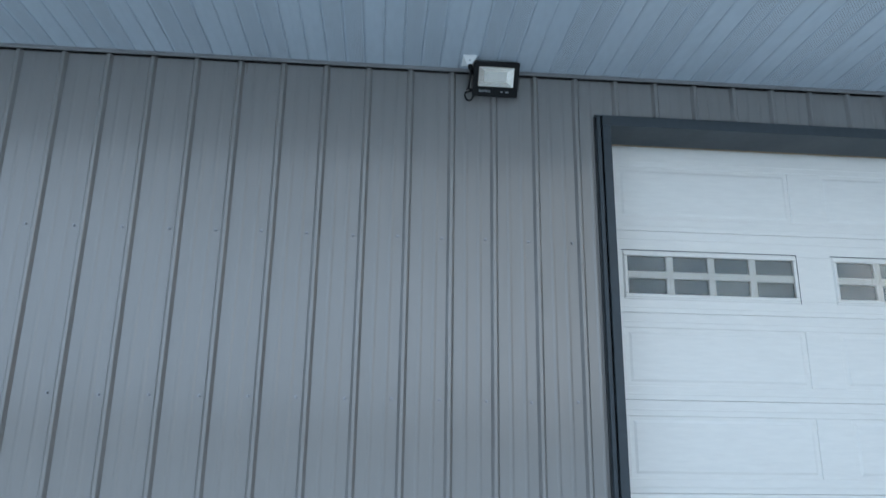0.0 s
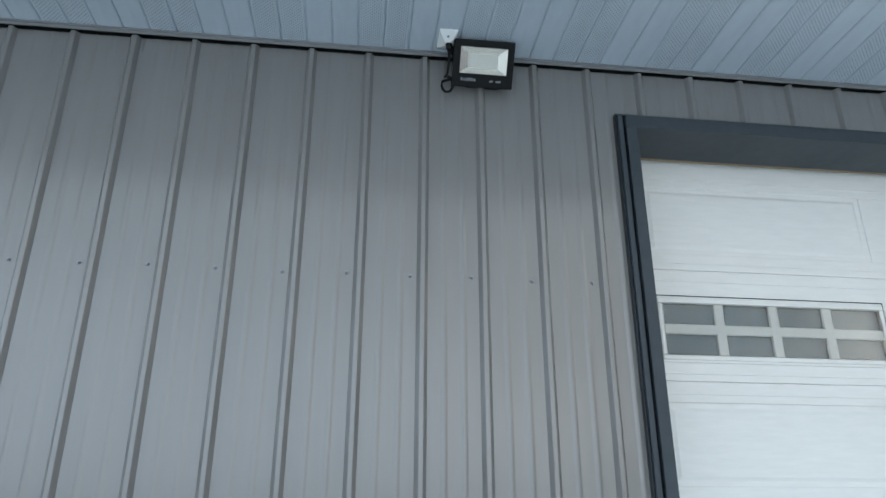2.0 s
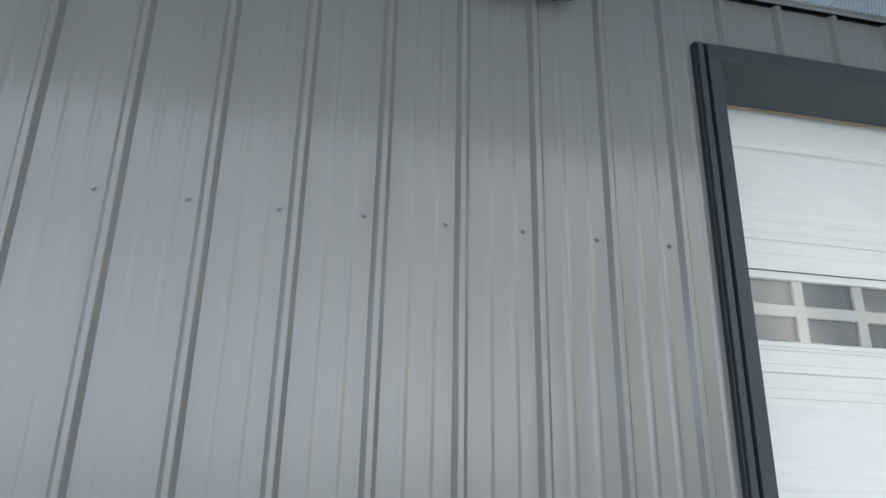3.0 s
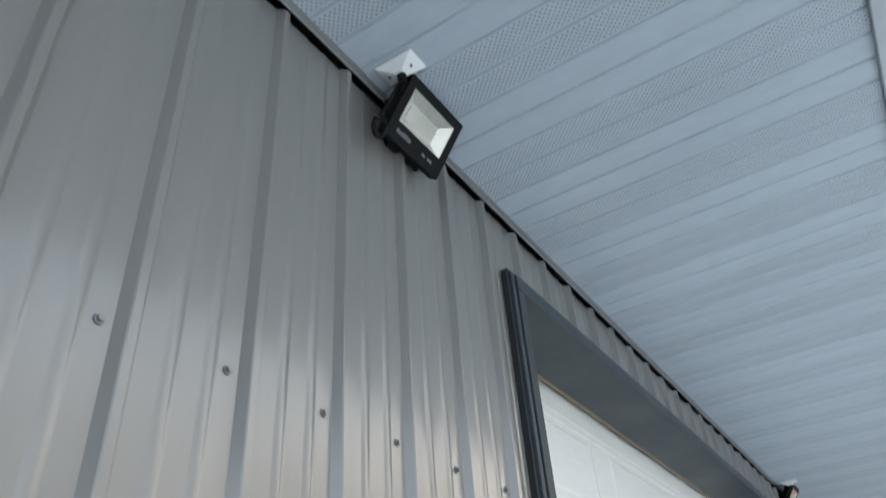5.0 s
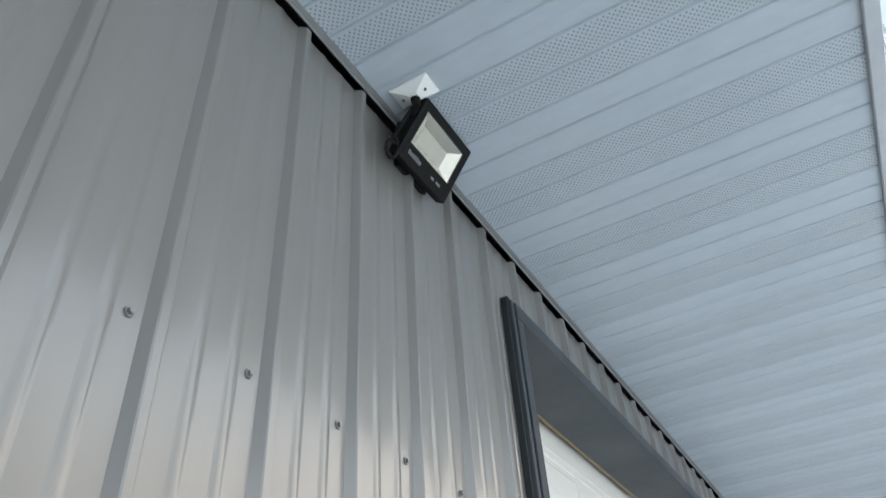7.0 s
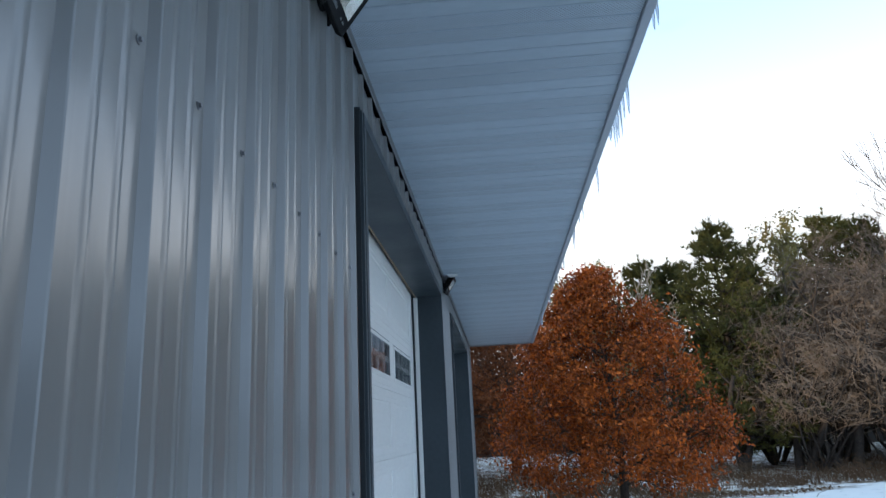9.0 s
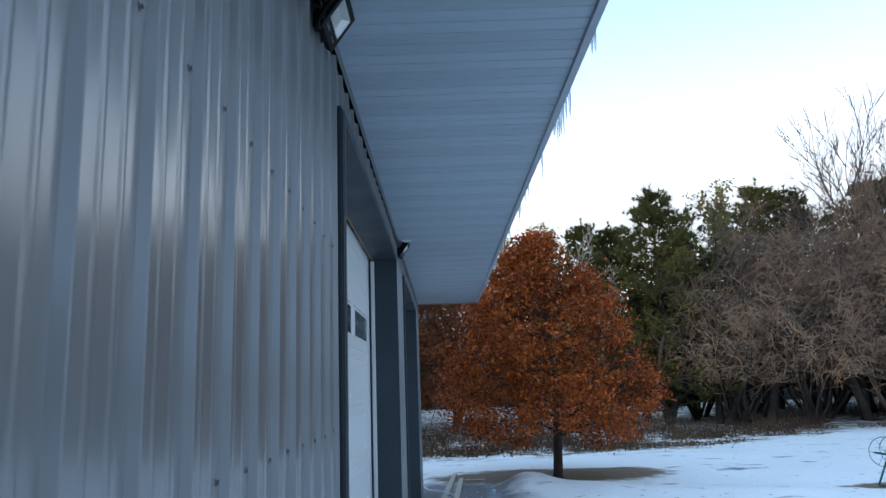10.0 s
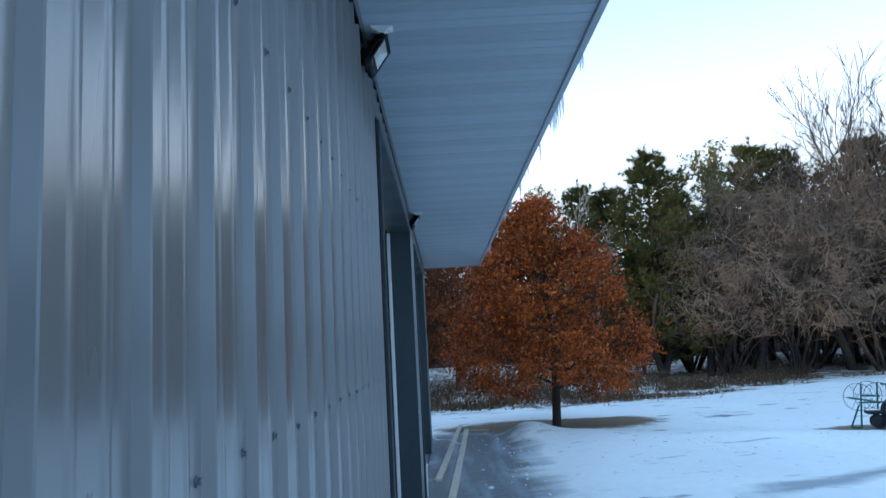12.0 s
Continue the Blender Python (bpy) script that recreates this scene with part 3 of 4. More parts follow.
    bmesh.ops.recalc_face_normals(bm, faces=bm.faces)
    part("cover_plate", bm, PLASTIC, fl, "white pyramid-shaped junction box cover")
    for dx, dy in ((0.034, 0.0), (-0.034, 0.0)):
        part("plate_screw", rod(bmesh.new(), (c[0] + dx, c[1] + dy, zt - 0.014), (c[0] + dx, c[1] + dy, zt - 0.021), 0.004, 0.004, 8), ZINC, fl)
    # loop of cable beside the head
    pts = [(0.115, -0.148, -0.050), (0.085, -0.145, -0.080), (0.058, -0.150, -0.125)]
    pts += [(0.045 + 0.010 * math.cos(t), -0.148 + 0.023 * math.sin(t), -0.164 + 0.030 * math.cos(t)) for t in [i * 0.5 for i in range(-1, 11)]]
    pts += [(0.050, -0.10, -0.125), (0.055, -0.07, -0.115)]
    part("cable", pipe(pts, 0.0055, 8), BLACK, fl)
    part("gland", rod(bmesh.new(), (0.052, -0.112, -0.130), (0.058, -0.070, -0.118), 0.011, 0.009, 10), BLACK, fl)
    return fl


lamp = floodlight((0.0, -0.434, SOFFIT))
copy_thing(lamp, pose(0, 4.72, SOFFIT))

# ---------------------------------------------------------------- ground
def height(x, y):
    """Gently uneven snow with a ploughed ridge past the end of the barn."""
    if x < 0.05 and START - 0.2 < y < END + 0.2:
        return -0.03
    h = 0.0
    open_ = min(1.0, max(0.0, (x - 1.1) / 1.2))
    h += open_ * 0.045 * noise.noise(Vector((x * 0.4, y * 0.4, 2.0)))
    h += open_ * 0.016 * noise.noise(Vector((x * 1.3, y * 1.6, 7.0))) + open_ * 0.007 * noise.noise(Vector((x * 4.1, y * 4.6, 3.0)))
    r = 11.3 - 0.42 * (x - 2.0) + 0.3 * noise.noise(Vector((x * 0.5, 3.0, 1.0)))
    along = max(0.0, min(1.0, (x - 1.35) / 0.5)) * max(0.42, 1.0 - max(0, x - 2.4) * 0.22) * max(0.0, min(1.0, (10.5 - x) / 3))
    wide = 0.55 if y > r else 1.3
    h += 0.21 * along * math.exp(-((y - r) / wide) ** 2) * (0.85 + 0.5 * noise.noise(Vector((x * 1.1, y * 0.7, 5.0))))
    h += 0.10 * math.exp(-((x - 2.05) / 0.42) ** 2 - ((y - 11.3) / 0.4) ** 2)
    d = max(0.0, y - 16) + max(0.0, x - 14)
    h += 0.012 * d * (1 if d < 60 else 60 / d)
    return h - 0.012 * (1 - open_)


def axis(stops):
    out = [stops[0][0]]
    for (a, _), (b, s) in zip(stops, stops[1:]):
        n = max(1, round((b - a) / s))
        out += [a + (b - a) * (i + 1) / n for i in range(n)]
    return out


gx = axis([(-900, 0), (-120, 130), (-20, 20), (-0.2, 3), (10, 0.16), (26, 0.5), (70, 4), (200, 26), (900, 140)])
gy = axis([(-900, 0), (-120, 130), (-12, 12), (4, 0.6), (16, 0.16), (36, 0.5), (80, 4), (200, 24), (900, 140)])
gv = [(x, y, height(x, y)) for y in gy for x in gx]
nx = len(gx)
gf = [(j * nx + i, j * nx + i + 1, (j + 1) * nx + i + 1, (j + 1) * nx + i) for j in range(len(gy) - 1) for i in range(nx - 1)]


def ground_material():
    m = material("old_snow", (0.95, 0.895, 0.825), 0.55, 0, second=(0.86, 0.82, 0.765), big=0.5, small=6, bump=0.35, bump_scale=6, bump_distance=0.04)
    n, l = m.node_tree.nodes, m.node_tree.links
    p = n["Principled BSDF"]
    base = p.inputs["Base Color"].links[0].from_socket
    t = n.new("ShaderNodeTexCoord")
    s = n.new("ShaderNodeSeparateXYZ")
    l.new(t.outputs["Object"], s.inputs[0])

    def op(kind, a, b=None, c=None):
        q = n.new("ShaderNodeMath")
        q.operation = kind
        for i, v in enumerate((a, b, c)):
            if v is None:
                continue
            if isinstance(v, (int, float)):
                q.inputs[i].default_value = v
            else:
                l.new(v, q.inputs[i])
        return q.outputs[0]

    def noise_at(scale, detail, stretch):
        mp2 = n.new("ShaderNodeMapping")
        mp2.inputs["Scale"].default_value = stretch
        l.new(t.outputs["Object"], mp2.inputs["Vector"])
        q = n.new("ShaderNodeTexNoise")
        q.inputs["Scale"].default_value, q.inputs["Detail"].default_value = scale, detail
        l.new(mp2.outputs["Vector"], q.inputs["Vector"])
        return q.outputs["Fac"]

    def ellipse(cx, cy, rx, ry):
        a = op("DIVIDE", op("SUBTRACT", s.outputs["X"], cx), rx)
        b = op("DIVIDE", op("SUBTRACT", s.outputs["Y"], cy), ry)
        return op("SQRT", op("ADD", op("MULTIPLY", a, a), op("MULTIPLY", b, b)))

    def mask(value, lo, hi):
        q = n.new("ShaderNodeMapRange")
        q.inputs["From Min"].default_value, q.inputs["From Max"].default_value = lo, hi
        l.new(value, q.inputs["Value"])
        return q.outputs["Result"]

    def blend(fac, under, colour):
        q = n.new("ShaderNodeMix")
        q.data_type = "RGBA"
        l.new(fac, q.inputs[0])
        l.new(under, q.inputs[6])
        if isinstance(colour, tuple):
            q.inputs[7].default_value = (*colour, 1)
        else:
            l.new(colour, q.inputs[7])
        return q.outputs[2]

    fine = noise_at(3.0, 6, (1, 1, 1))
    streak = noise_at(1.0, 5, (0.35, 1.1, 1))
    dirt_ramp = n.new("ShaderNodeMix")
    dirt_ramp.data_type = "RGBA"
    dirt_ramp.inputs[6].default_value, dirt_ramp.inputs[7].default_value = (0.10, 0.060, 0.028, 1), (0.28, 0.175, 0.080, 1)
    l.new(noise_at(9.0, 6, (1, 1, 1)), dirt_ramp.inputs[0])
    dirt = dirt_ramp.outputs[2]
    grit_mix = n.new("ShaderNodeMix")
    grit_mix.data_type = "RGBA"
    grit_mix.inputs[6].default_value, grit_mix.inputs[7].default_value = (0.12, 0.118, 0.116, 1), (0.28, 0.275, 0.27, 1)
    l.new(noise_at(14.0, 6, (1, 1, 1)), grit_mix.inputs[0])
    grit = grit_mix.outputs[2]
    # bare streaks in the open snow
    c = blend(mask(op("ADD", streak, op("MULTIPLY", fine, 0.42)), 0.85, 0.95), base, (0.22, 0.215, 0.21))
    specks = mask(op("ADD", noise_at(2.0, 5, (0.6, 1.8, 1)), op("MULTIPLY", streak, 0.35)), 0.80, 0.87)
    patchy = mask(noise_at(0.33, 3, (1, 1, 1)), 0.42, 0.60)
    crumbs = mask(noise_at(6.5, 3, (0.8, 1.6, 1)), 0.70, 0.72)
    c = blend(op("MULTIPLY", specks, patchy), c, (0.17, 0.165, 0.17))
    c = blend(crumbs, c, (0.09, 0.075, 0.06))
    # bare turf under the oak
    e = op("ADD", ellipse(2.75, 13.0, 2.75, 1.35), op("MULTIPLY", op("SUBTRACT", fine, 0.5), 0.5))
    c = blend(mask(e, 1.02, 0.85), c, dirt)
    # ploughed, slushy drive along the barn
    e = op("ADD", op("ABSOLUTE", op("SUBTRACT", s.outputs["X"], 0.7)), op("MULTIPLY", op("SUBTRACT", streak, 0.5), 2.2))
    near = mask(op("ADD", s.outputs["Y"], op("MULTIPLY", fine, 1.0)), 13.0, 12.4)
    slush = blend(mask(noise_at(1.6, 6, (1.7, 0.20, 1)), 0.47, 0.72), grit, (0.42, 0.46, 0.52))
    c = blend(op("MULTIPLY", mask(e, 1.35, 0.80), near), c, slush)
    # wheel track that bares the ground across the snow
    e = op("ADD", op("ABSOLUTE", op("SUBTRACT", op("SUBTRACT", s.outputs["Y"], 5.35), op("MULTIPLY", op("SUBTRACT", s.outputs["X"], 5.0), 0.42))), op("MULTIPLY", op("SUBTRACT", streak, 0.5), 1.6))
    wet = op("MULTIPLY", mask(e, 0.36, 0.05), mask(op("ADD", s.outputs["X"], op("MULTIPLY", fine, 2.0)), 4.6, 5.8))
    c = blend(op("MULTIPLY", wet, 0.75), c, (0.20, 0.215, 0.235))
    # trodden patch under the hay rake
    e = op("ADD", ellipse(8.6, 10.0, 1.2, 0.42), op("MULTIPLY", op("SUBTRACT", fine, 0.5), 0.9))
    c = blend(mask(e, 1.0, 0.75), c, dirt)
    # leaf litter at the edge of the woods
    far = op("ADD", op("SUBTRACT", op("SUBTRACT", s.outputs["Y"], op("MULTIPLY", op("MAXIMUM", op("SUBTRACT", s.outputs["X"], 5.0), 0.0), 0.46)), 16.6), op("MULTIPLY", op("SUBTRACT", streak, 0.5), 7.0))
    litter = op("MULTIPLY", mask(far, 0.0, 1.2), mask(fine, 0.41, 0.53))
    c = blend(litter, c, dirt)
    l.new(c, p.inputs["Base Color"])
    return m


EARTH = ground_material()
tagged(part("ground", raw_mesh("ground", gv, gf, True), EARTH), "old snow with bare dirt patches and slush", "snowy ground", kind="structure")
tagged(part("apron", box(cube(0.0, 1.27, START, 12.62, -0.1, 0.012, 0.004), 0.0, 0.72, 12.62, 13.7, -0.1, 0.0, 0.004), EARTH), "damp concrete apron with slush along the barn", "pavement", kind="structure")


def plank(name, a, b, w, h, z, label, group=""):
    a, b = Vector((*a, z)), Vector((*b, z))
    d = b - a
    bm = bmesh.new()
    box(bm, -w / 2, w / 2, 0, d.length, 0, h, 0.004)
    ob = part(name, bm, OLDWOOD)
    ob.matrix_world = Matrix.Translation(a) @ Matrix.Rotation(math.atan2(-d.x, d.y), 4, "Z")
    return tagged(ob, label, "board", group)


plank("board", (0.175, 6.8), (0.68, 13.6), 0.10, 0.045, 0.010, "pale weathered board lying on the concrete", "loose boards")
plank("board", (0.335, 5.0), (0.80, 12.7), 0.10, 0.045, 0.010, "pale weathered board lying along the drive", "loose boards")
plank("board", (0.87, 12.70), (1.30, 12.64), 0.07, 0.030, -0.005, "short pale board across the end of the concrete", "loose boards")
tagged(part("hose", pipe([(0.04, 11.25, 0.10), (0.12, 11.1, 0.06), (0.25, 10.9, 0.07), (0.42, 10.7, 0.075), (0.58, 10.5, 0.03), (0.66, 10.4, 0.025)], 0.017, 8), PLASTIC), "white hose lying across the boards", "hose")


def snow_lumps():
    rnd = random.Random(91)
    bm = bmesh.new()
    for i in range(55):
        x, y = rnd.uniform(0.82, 1.9), rnd.uniform(5.0, 11.6)
        r = rnd.uniform(0.008, 0.026) * (2.2 if i < 4 else 1)
        vs = bmesh.ops.create_icosphere(bm, subdivisions=1, radius=r, matrix=Matrix.Translation((x, y, 0.014 + r * 0.2)))["verts"]
        for v in vs:
            v.co.z = 0.012 + (v.co.z - 0.012) * 0.6
            v.co += Vector((rnd.gauss(0, r * 0.2), rnd.gauss(0, r * 0.2), rnd.gauss(0, r * 0.08)))
    return bm


tagged(part("snow_lumps", snow_lumps(), SNOW), "small lumps of snow on the concrete", "snow lumps", kind="stuff")

# ---------------------------------------------------------------- trees
def tubes(segs, sides=3):
    """One mesh of tapered tubes from (p0, p1, r0, r1) rows."""
    a = np.array([q[0] for q in segs], float)
    b = np.array([q[1] for q in segs], float)
    r0 = np.array([q[2] for q in segs], float)[:, None]
    r1 = np.array([q[3] for q in segs], float)[:, None]
    d = b - a
    d /= np.maximum(np.linalg.norm(d, axis=1, keepdims=True), 1e-6)
    ref = np.where(np.abs(d[:, 2:3]) > 0.9, [[1.0, 0, 0]], [[0, 0, 1.0]])
    u = np.cross(d, ref)
    u /= np.linalg.norm(u, axis=1, keepdims=True)
    v = np.cross(d, u)
    n = len(segs)
    verts = np.zeros((n, 2 * sides, 3))
    for k in range(sides):
        t = 2 * math.pi * k / sides
        o = u * math.cos(t) + v * math.sin(t)
        verts[:, k] = a + o * r0
        verts[:, sides + k] = b + o * r1
    base = (np.arange(n) * 2 * sides)[:, None]
    faces = np.concatenate([base + np.array([[k, (k + 1) % sides, sides + (k + 1) % sides, sides + k]]) for k in range(sides)])
    me = bpy.data.meshes.new("branches")
    me.from_pydata(verts.reshape(-1, 3).tolist(), [], faces.tolist())
    me.polygons.foreach_set("use_smooth", [True] * len(me.polygons))
    me.update()
    return me


def grow(segs, rnd, p, d, length, r, level, steps, spread, lift, kids, tips=None, wander=0.16, ratio=(0.45, 0.72), inside=None):
    """A branch of a few bent steps that forks into finer ones; inside() keeps it within a crown."""
    d = d.normalized()
    step = length / steps
    for i in range(steps):
        d = (d + Vector((rnd.gauss(0, wander), rnd.gauss(0, wander), rnd.gauss(0, wander * 0.8) + lift))).normalized()
        q = p + d * step
        if inside is not None and not inside(q):
            break
        rr = r * (1 - 0.55 * (i + 1) / steps)
        segs.append((p[:], q[:], r * (1 - 0.55 * i / steps), rr))
        if level > 0 and i >= (1 if level > 1 else 0):
            for _ in range(kids[level] if i < steps - 1 else kids[level] + 1):
                side = Vector((rnd.gauss(0, 1), rnd.gauss(0, 1), rnd.gauss(0, 0.7)))
                side = (side - side.dot(d) * d).normalized()
                nd = d * (1 - spread) + side * spread
                grow(segs, rnd, p.lerp(q, rnd.uniform(0.3, 1.0)), nd, length * rnd.uniform(*ratio), rr * 0.6, level - 1, max(2, steps - 1), spread, lift, kids, tips, wander, ratio, inside)
        p = q
    if tips is not None and level == 0:
        tips.append(p)


def leaf_mesh(points, rnd, size, wide):
    """Folded oak-like leaves, each two small faces, at the given points."""
    pts = np.array([tuple(p) for p in points])
    n = len(pts)
    g = np.random.RandomState(rnd.randrange(10 ** 6))
    d = g.normal(size=(n, 3))
    d[:, 2] -= 0.5
    d /= np.linalg.norm(d, axis=1, keepdims=True)
    e = np.cross(d, g.normal(size=(n, 3)))
    e /= np.linalg.norm(e, axis=1, keepdims=True)
    f = np.cross(d, e)
    ln = size * g.uniform(0.6, 1.3, (n, 1))
    w = ln * wide * g.uniform(0.7, 1.2, (n, 1))
    verts = np.stack([pts, pts + d * ln * 0.45 + e * w + f * w * 0.4, pts + d * ln, pts + d * ln * 0.5 - e * w + f * w * 0.4], axis=1)
    base = (np.arange(n) * 4)[:, None]
    faces = np.concatenate([base + np.array([[0, 1, 2]]), base + np.array([[0, 2, 3]])])
    me = bpy.data.meshes.new("leaves")
    me.from_pydata(verts.reshape(-1, 3).tolist(), [], faces.tolist())
    me.update()
    return me


def oak(name, loc, seed, tall, leaves, leaf_mat, label, dense=1.0):
    """A young oak that keeps its dead leaves: short stem, broad low crown, domed top."""
    rnd = random.Random(seed)
    t = tagged(empty(name, loc), label, "tree", group="oaks with dead leaves")
    k = tall / 5.25
    outline = [(0.68, 0.7), (0.95, 1.8), (1.3, 2.26), (1.8, 2.34), (2.6, 2.12), (3.4, 1.72), (4.08, 1.31), (4.75, 0.82), (5.05, 0.48), (5.30, 0.08)]

    def reach(z):
        for (za, ra), (zb, rb) in zip(outline, outline[1:]):
            if za <= z <= zb:
                return ra + (rb - ra) * (z - za) / (zb - za)
        return 0.0

    segs = []
    segs.append(((0, 0, -0.1), (0.0, 0, 0.08), 0.15, 0.105))
    pts = [Vector((0.05 * math.sin(z * 1.3), 0.04 * math.sin(z * 1.9), z)) for z in [0.08 + i * 0.32 for i in range(16)]]
    for i, (a, b) in enumerate(zip(pts, pts[1:])):
        segs.append((a[:], b[:], 0.105 * (1 - i / 16), 0.105 * (1 - (i + 1) / 16)))
    trunk = part("trunk", tubes([(Vector(a) * k, Vector(b) * k, c * k, d * k) for a, b, c, d in segs], 10), BARK, t)
    limbs = []
    for i in range(46):
        z = 0.85 + 3.9 * (i / 46) ** 0.9
        a = i * 2.4 + rnd.uniform(-0.4, 0.4)
        L = reach(min(5.2, z + 0.35)) * rnd.uniform(0.75, 0.95)
        grow(limbs, rnd, Vector((0, 0, z)), Vector((math.cos(a), math.sin(a), 0.22 + z * 0.06)), L, 0.035 * (1 - z / 7), 1, 4, 0.55, 0.03, (1, 2), None, 0.14, (0.4, 0.6), lambda q: math.hypot(q.x, q.y) < 0.92 * reach(max(0.8, min(5.2, q.z))))
    part("branchwork", tubes([(Vector(a) * k, Vector(b) * k, c * k, d * k) for a, b, c, d in limbs], 4), BARK, t)
    pts = []
    clumps = int(1150 * dense)
    for i in range(clumps):
        z = 0.75 + 4.5 * rnd.random() ** 1.15
        R = reach(z)
        a = rnd.uniform(0, 2 * math.pi)
        lump = 1 + 0.16 * noise.noise(Vector((math.cos(a) * 2.2, math.sin(a) * 2.2, z * 1.1 + seed)))
        q = R * lump * (1 - 0.75 * rnd.random() ** 1.7)
        c = Vector((q * math.cos(a) - 0.04 * z, q * math.sin(a), z))
        if noise.noise(c * 1.25 + Vector((seed, 0, 0))) < -0.22:
            continue
        if q < 0.6 and z < 1.9 or z < 0.72 + 0.38 * abs(math.sin(a)) ** 1.5:
            continue
        s0 = rnd.uniform(0.10, 0.22)
        for _ in range(leaves):
            pts.append((c + Vector((rnd.gauss(0, s0), rnd.gauss(0, s0), rnd.gauss(0, s0 * 0.6)))) * k)
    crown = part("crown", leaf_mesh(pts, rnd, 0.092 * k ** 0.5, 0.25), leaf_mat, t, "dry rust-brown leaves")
    crown["kind"] = "stuff"
    return t


first_oak = oak("oak_tree", (2.87, 12.55, 0.0), 3, 5.25, 52, LEAF, "young oak full of rust-orange dead leaves in bare turf")
far_oak = oak("oak_tree", (0.9, 25.5, 0.1), 8, 6.6, 34, LEAF2, "dull brown oak at the edge of the woods")
for x, y, a, sc in ((-3.5, 24.0, 80, 1.05), (3.9, 29.0, 200, 1.0), (-7.5, 27.5, 30, 1.25), (-1.6, 30.0, 140, 1.2), (6.8, 30.5, 300, 0.9), (1.2, 32.5, 20, 1.45)):
    copy_thing(far_oak, pose(x, y, 0.1, 0, 0, a) @ Matrix.Scale(sc, 4))


def bare_tree(name, seed, tall, stems, level, spread, lift, kids, mat, label, thick=0.09, lean=0.35, group="", wide=3.0, wander=0.16, ratio=(0.45, 0.72), fine=0.011, stem=(0.70, 0.95)):
    rnd = random.Random(seed)
    t = tagged(empty(name), label, "tree", group=group)

    def inside(q):
        """A domed crown with an uneven edge."""
        if q.z < 1.7 and math.hypot(q.x, q.y) > 0.6 + 0.55 * q.z:
            return False
        lump = 1 + 0.22 * noise.noise(Vector((q.x * 0.9, q.y * 0.9, q.z * 0.9 + seed)))
        return (math.hypot(q.x, q.y) / wide) ** 2 + (max(0, q.z - tall * 0.45) / (tall * 0.55)) ** 2 < lump

    segs = []
    for i in range(stems):
        a = 2 * math.pi * i / stems + rnd.uniform(-0.5, 0.5)
        d = Vector((math.cos(a) * lean, math.sin(a) * lean, 1))
        grow(segs, rnd, Vector((0.25 * math.cos(a) * (stems > 1), 0.25 * math.sin(a) * (stems > 1), -0.1)), d, tall * rnd.uniform(*stem), thick, level, 6, spread, lift, kids,
             None, wander, ratio, inside)
    part("trunk", tubes([q for q in segs if q[2] > thick * 0.45], 6), mat if mat is BIRCH else DARKTWIG, t)
    tw = part("branchwork", tubes([(a, b, max(c, fine), max(d, fine * 0.6)) for a, b, c, d in segs if c <= thick * 0.45], 3), mat, t)
    tw["kind"] = "stuff"
    return t


def spread_out(first, rows):
    first.matrix_basis = pose(*rows[0][:2], 0.1, 0, 0, rows[0][2]) @ Matrix.Scale(rows[0][3], 4)
    for x, y, a, sc in rows[1:]:
        ob = copy_thing(first, Matrix())
        ob.matrix_basis = pose(x, y, 0.1 + 0.01 * max(0, y - 20), 0, 0, a) @ Matrix.Scale(sc, 4)


thicket = bare_tree("thicket_tree", 21, 9.8, 11, 3, 0.62, 0.0, (0, 2, 2, 1), TWIG, "tangled grey leafless tree at the wood's edge", 0.07, 0.42, "leafless thicket trees", 3.5, 0.2, (0.32, 0.52))
spread_out(thicket, [(12.7, 25.6, 0, 0.96), (15.6, 25.8, 70, 1.0), (18.8, 25.2, 140, 1.0), (14.2, 28.2, 210, 1.06), (17.4, 28.4, 20, 1.08),
                     (21.5, 24.0, 280, 1.0), (12.2, 30.0, 160, 1.05), (20.5, 28.5, 100, 1.1), (20.6, 26.8, 30, 1.15), (22.6, 26.0, 170, 1.2), (24.5, 22.5, 50, 1.0), (24.0, 18.0, 200, 0.95)])
scrub = bare_tree("thicket_tree", 33, 6.6, 11, 3, 0.66, -0.02, (0, 2, 2, 1), TWIG, "low grey brushy tree at the wood's edge", 0.05, 0.44, "leafless thicket trees", 3.0, 0.22, (0.35, 0.55))
spread_out(scrub, [(14.2, 24.0, 10, 0.95), (17.2, 23.2, 120, 1.0), (11.8, 24.8, 230, 0.85), (19.8, 21.6, 310, 1.0), (26.0, 27.0, 80, 1.2), (27.0, 12.0, 10, 1.1), (16.0, 27.0, 200, 1.3), (19.5, 26.5, 20, 1.3), (13.0, 27.2, 300, 1.25)])


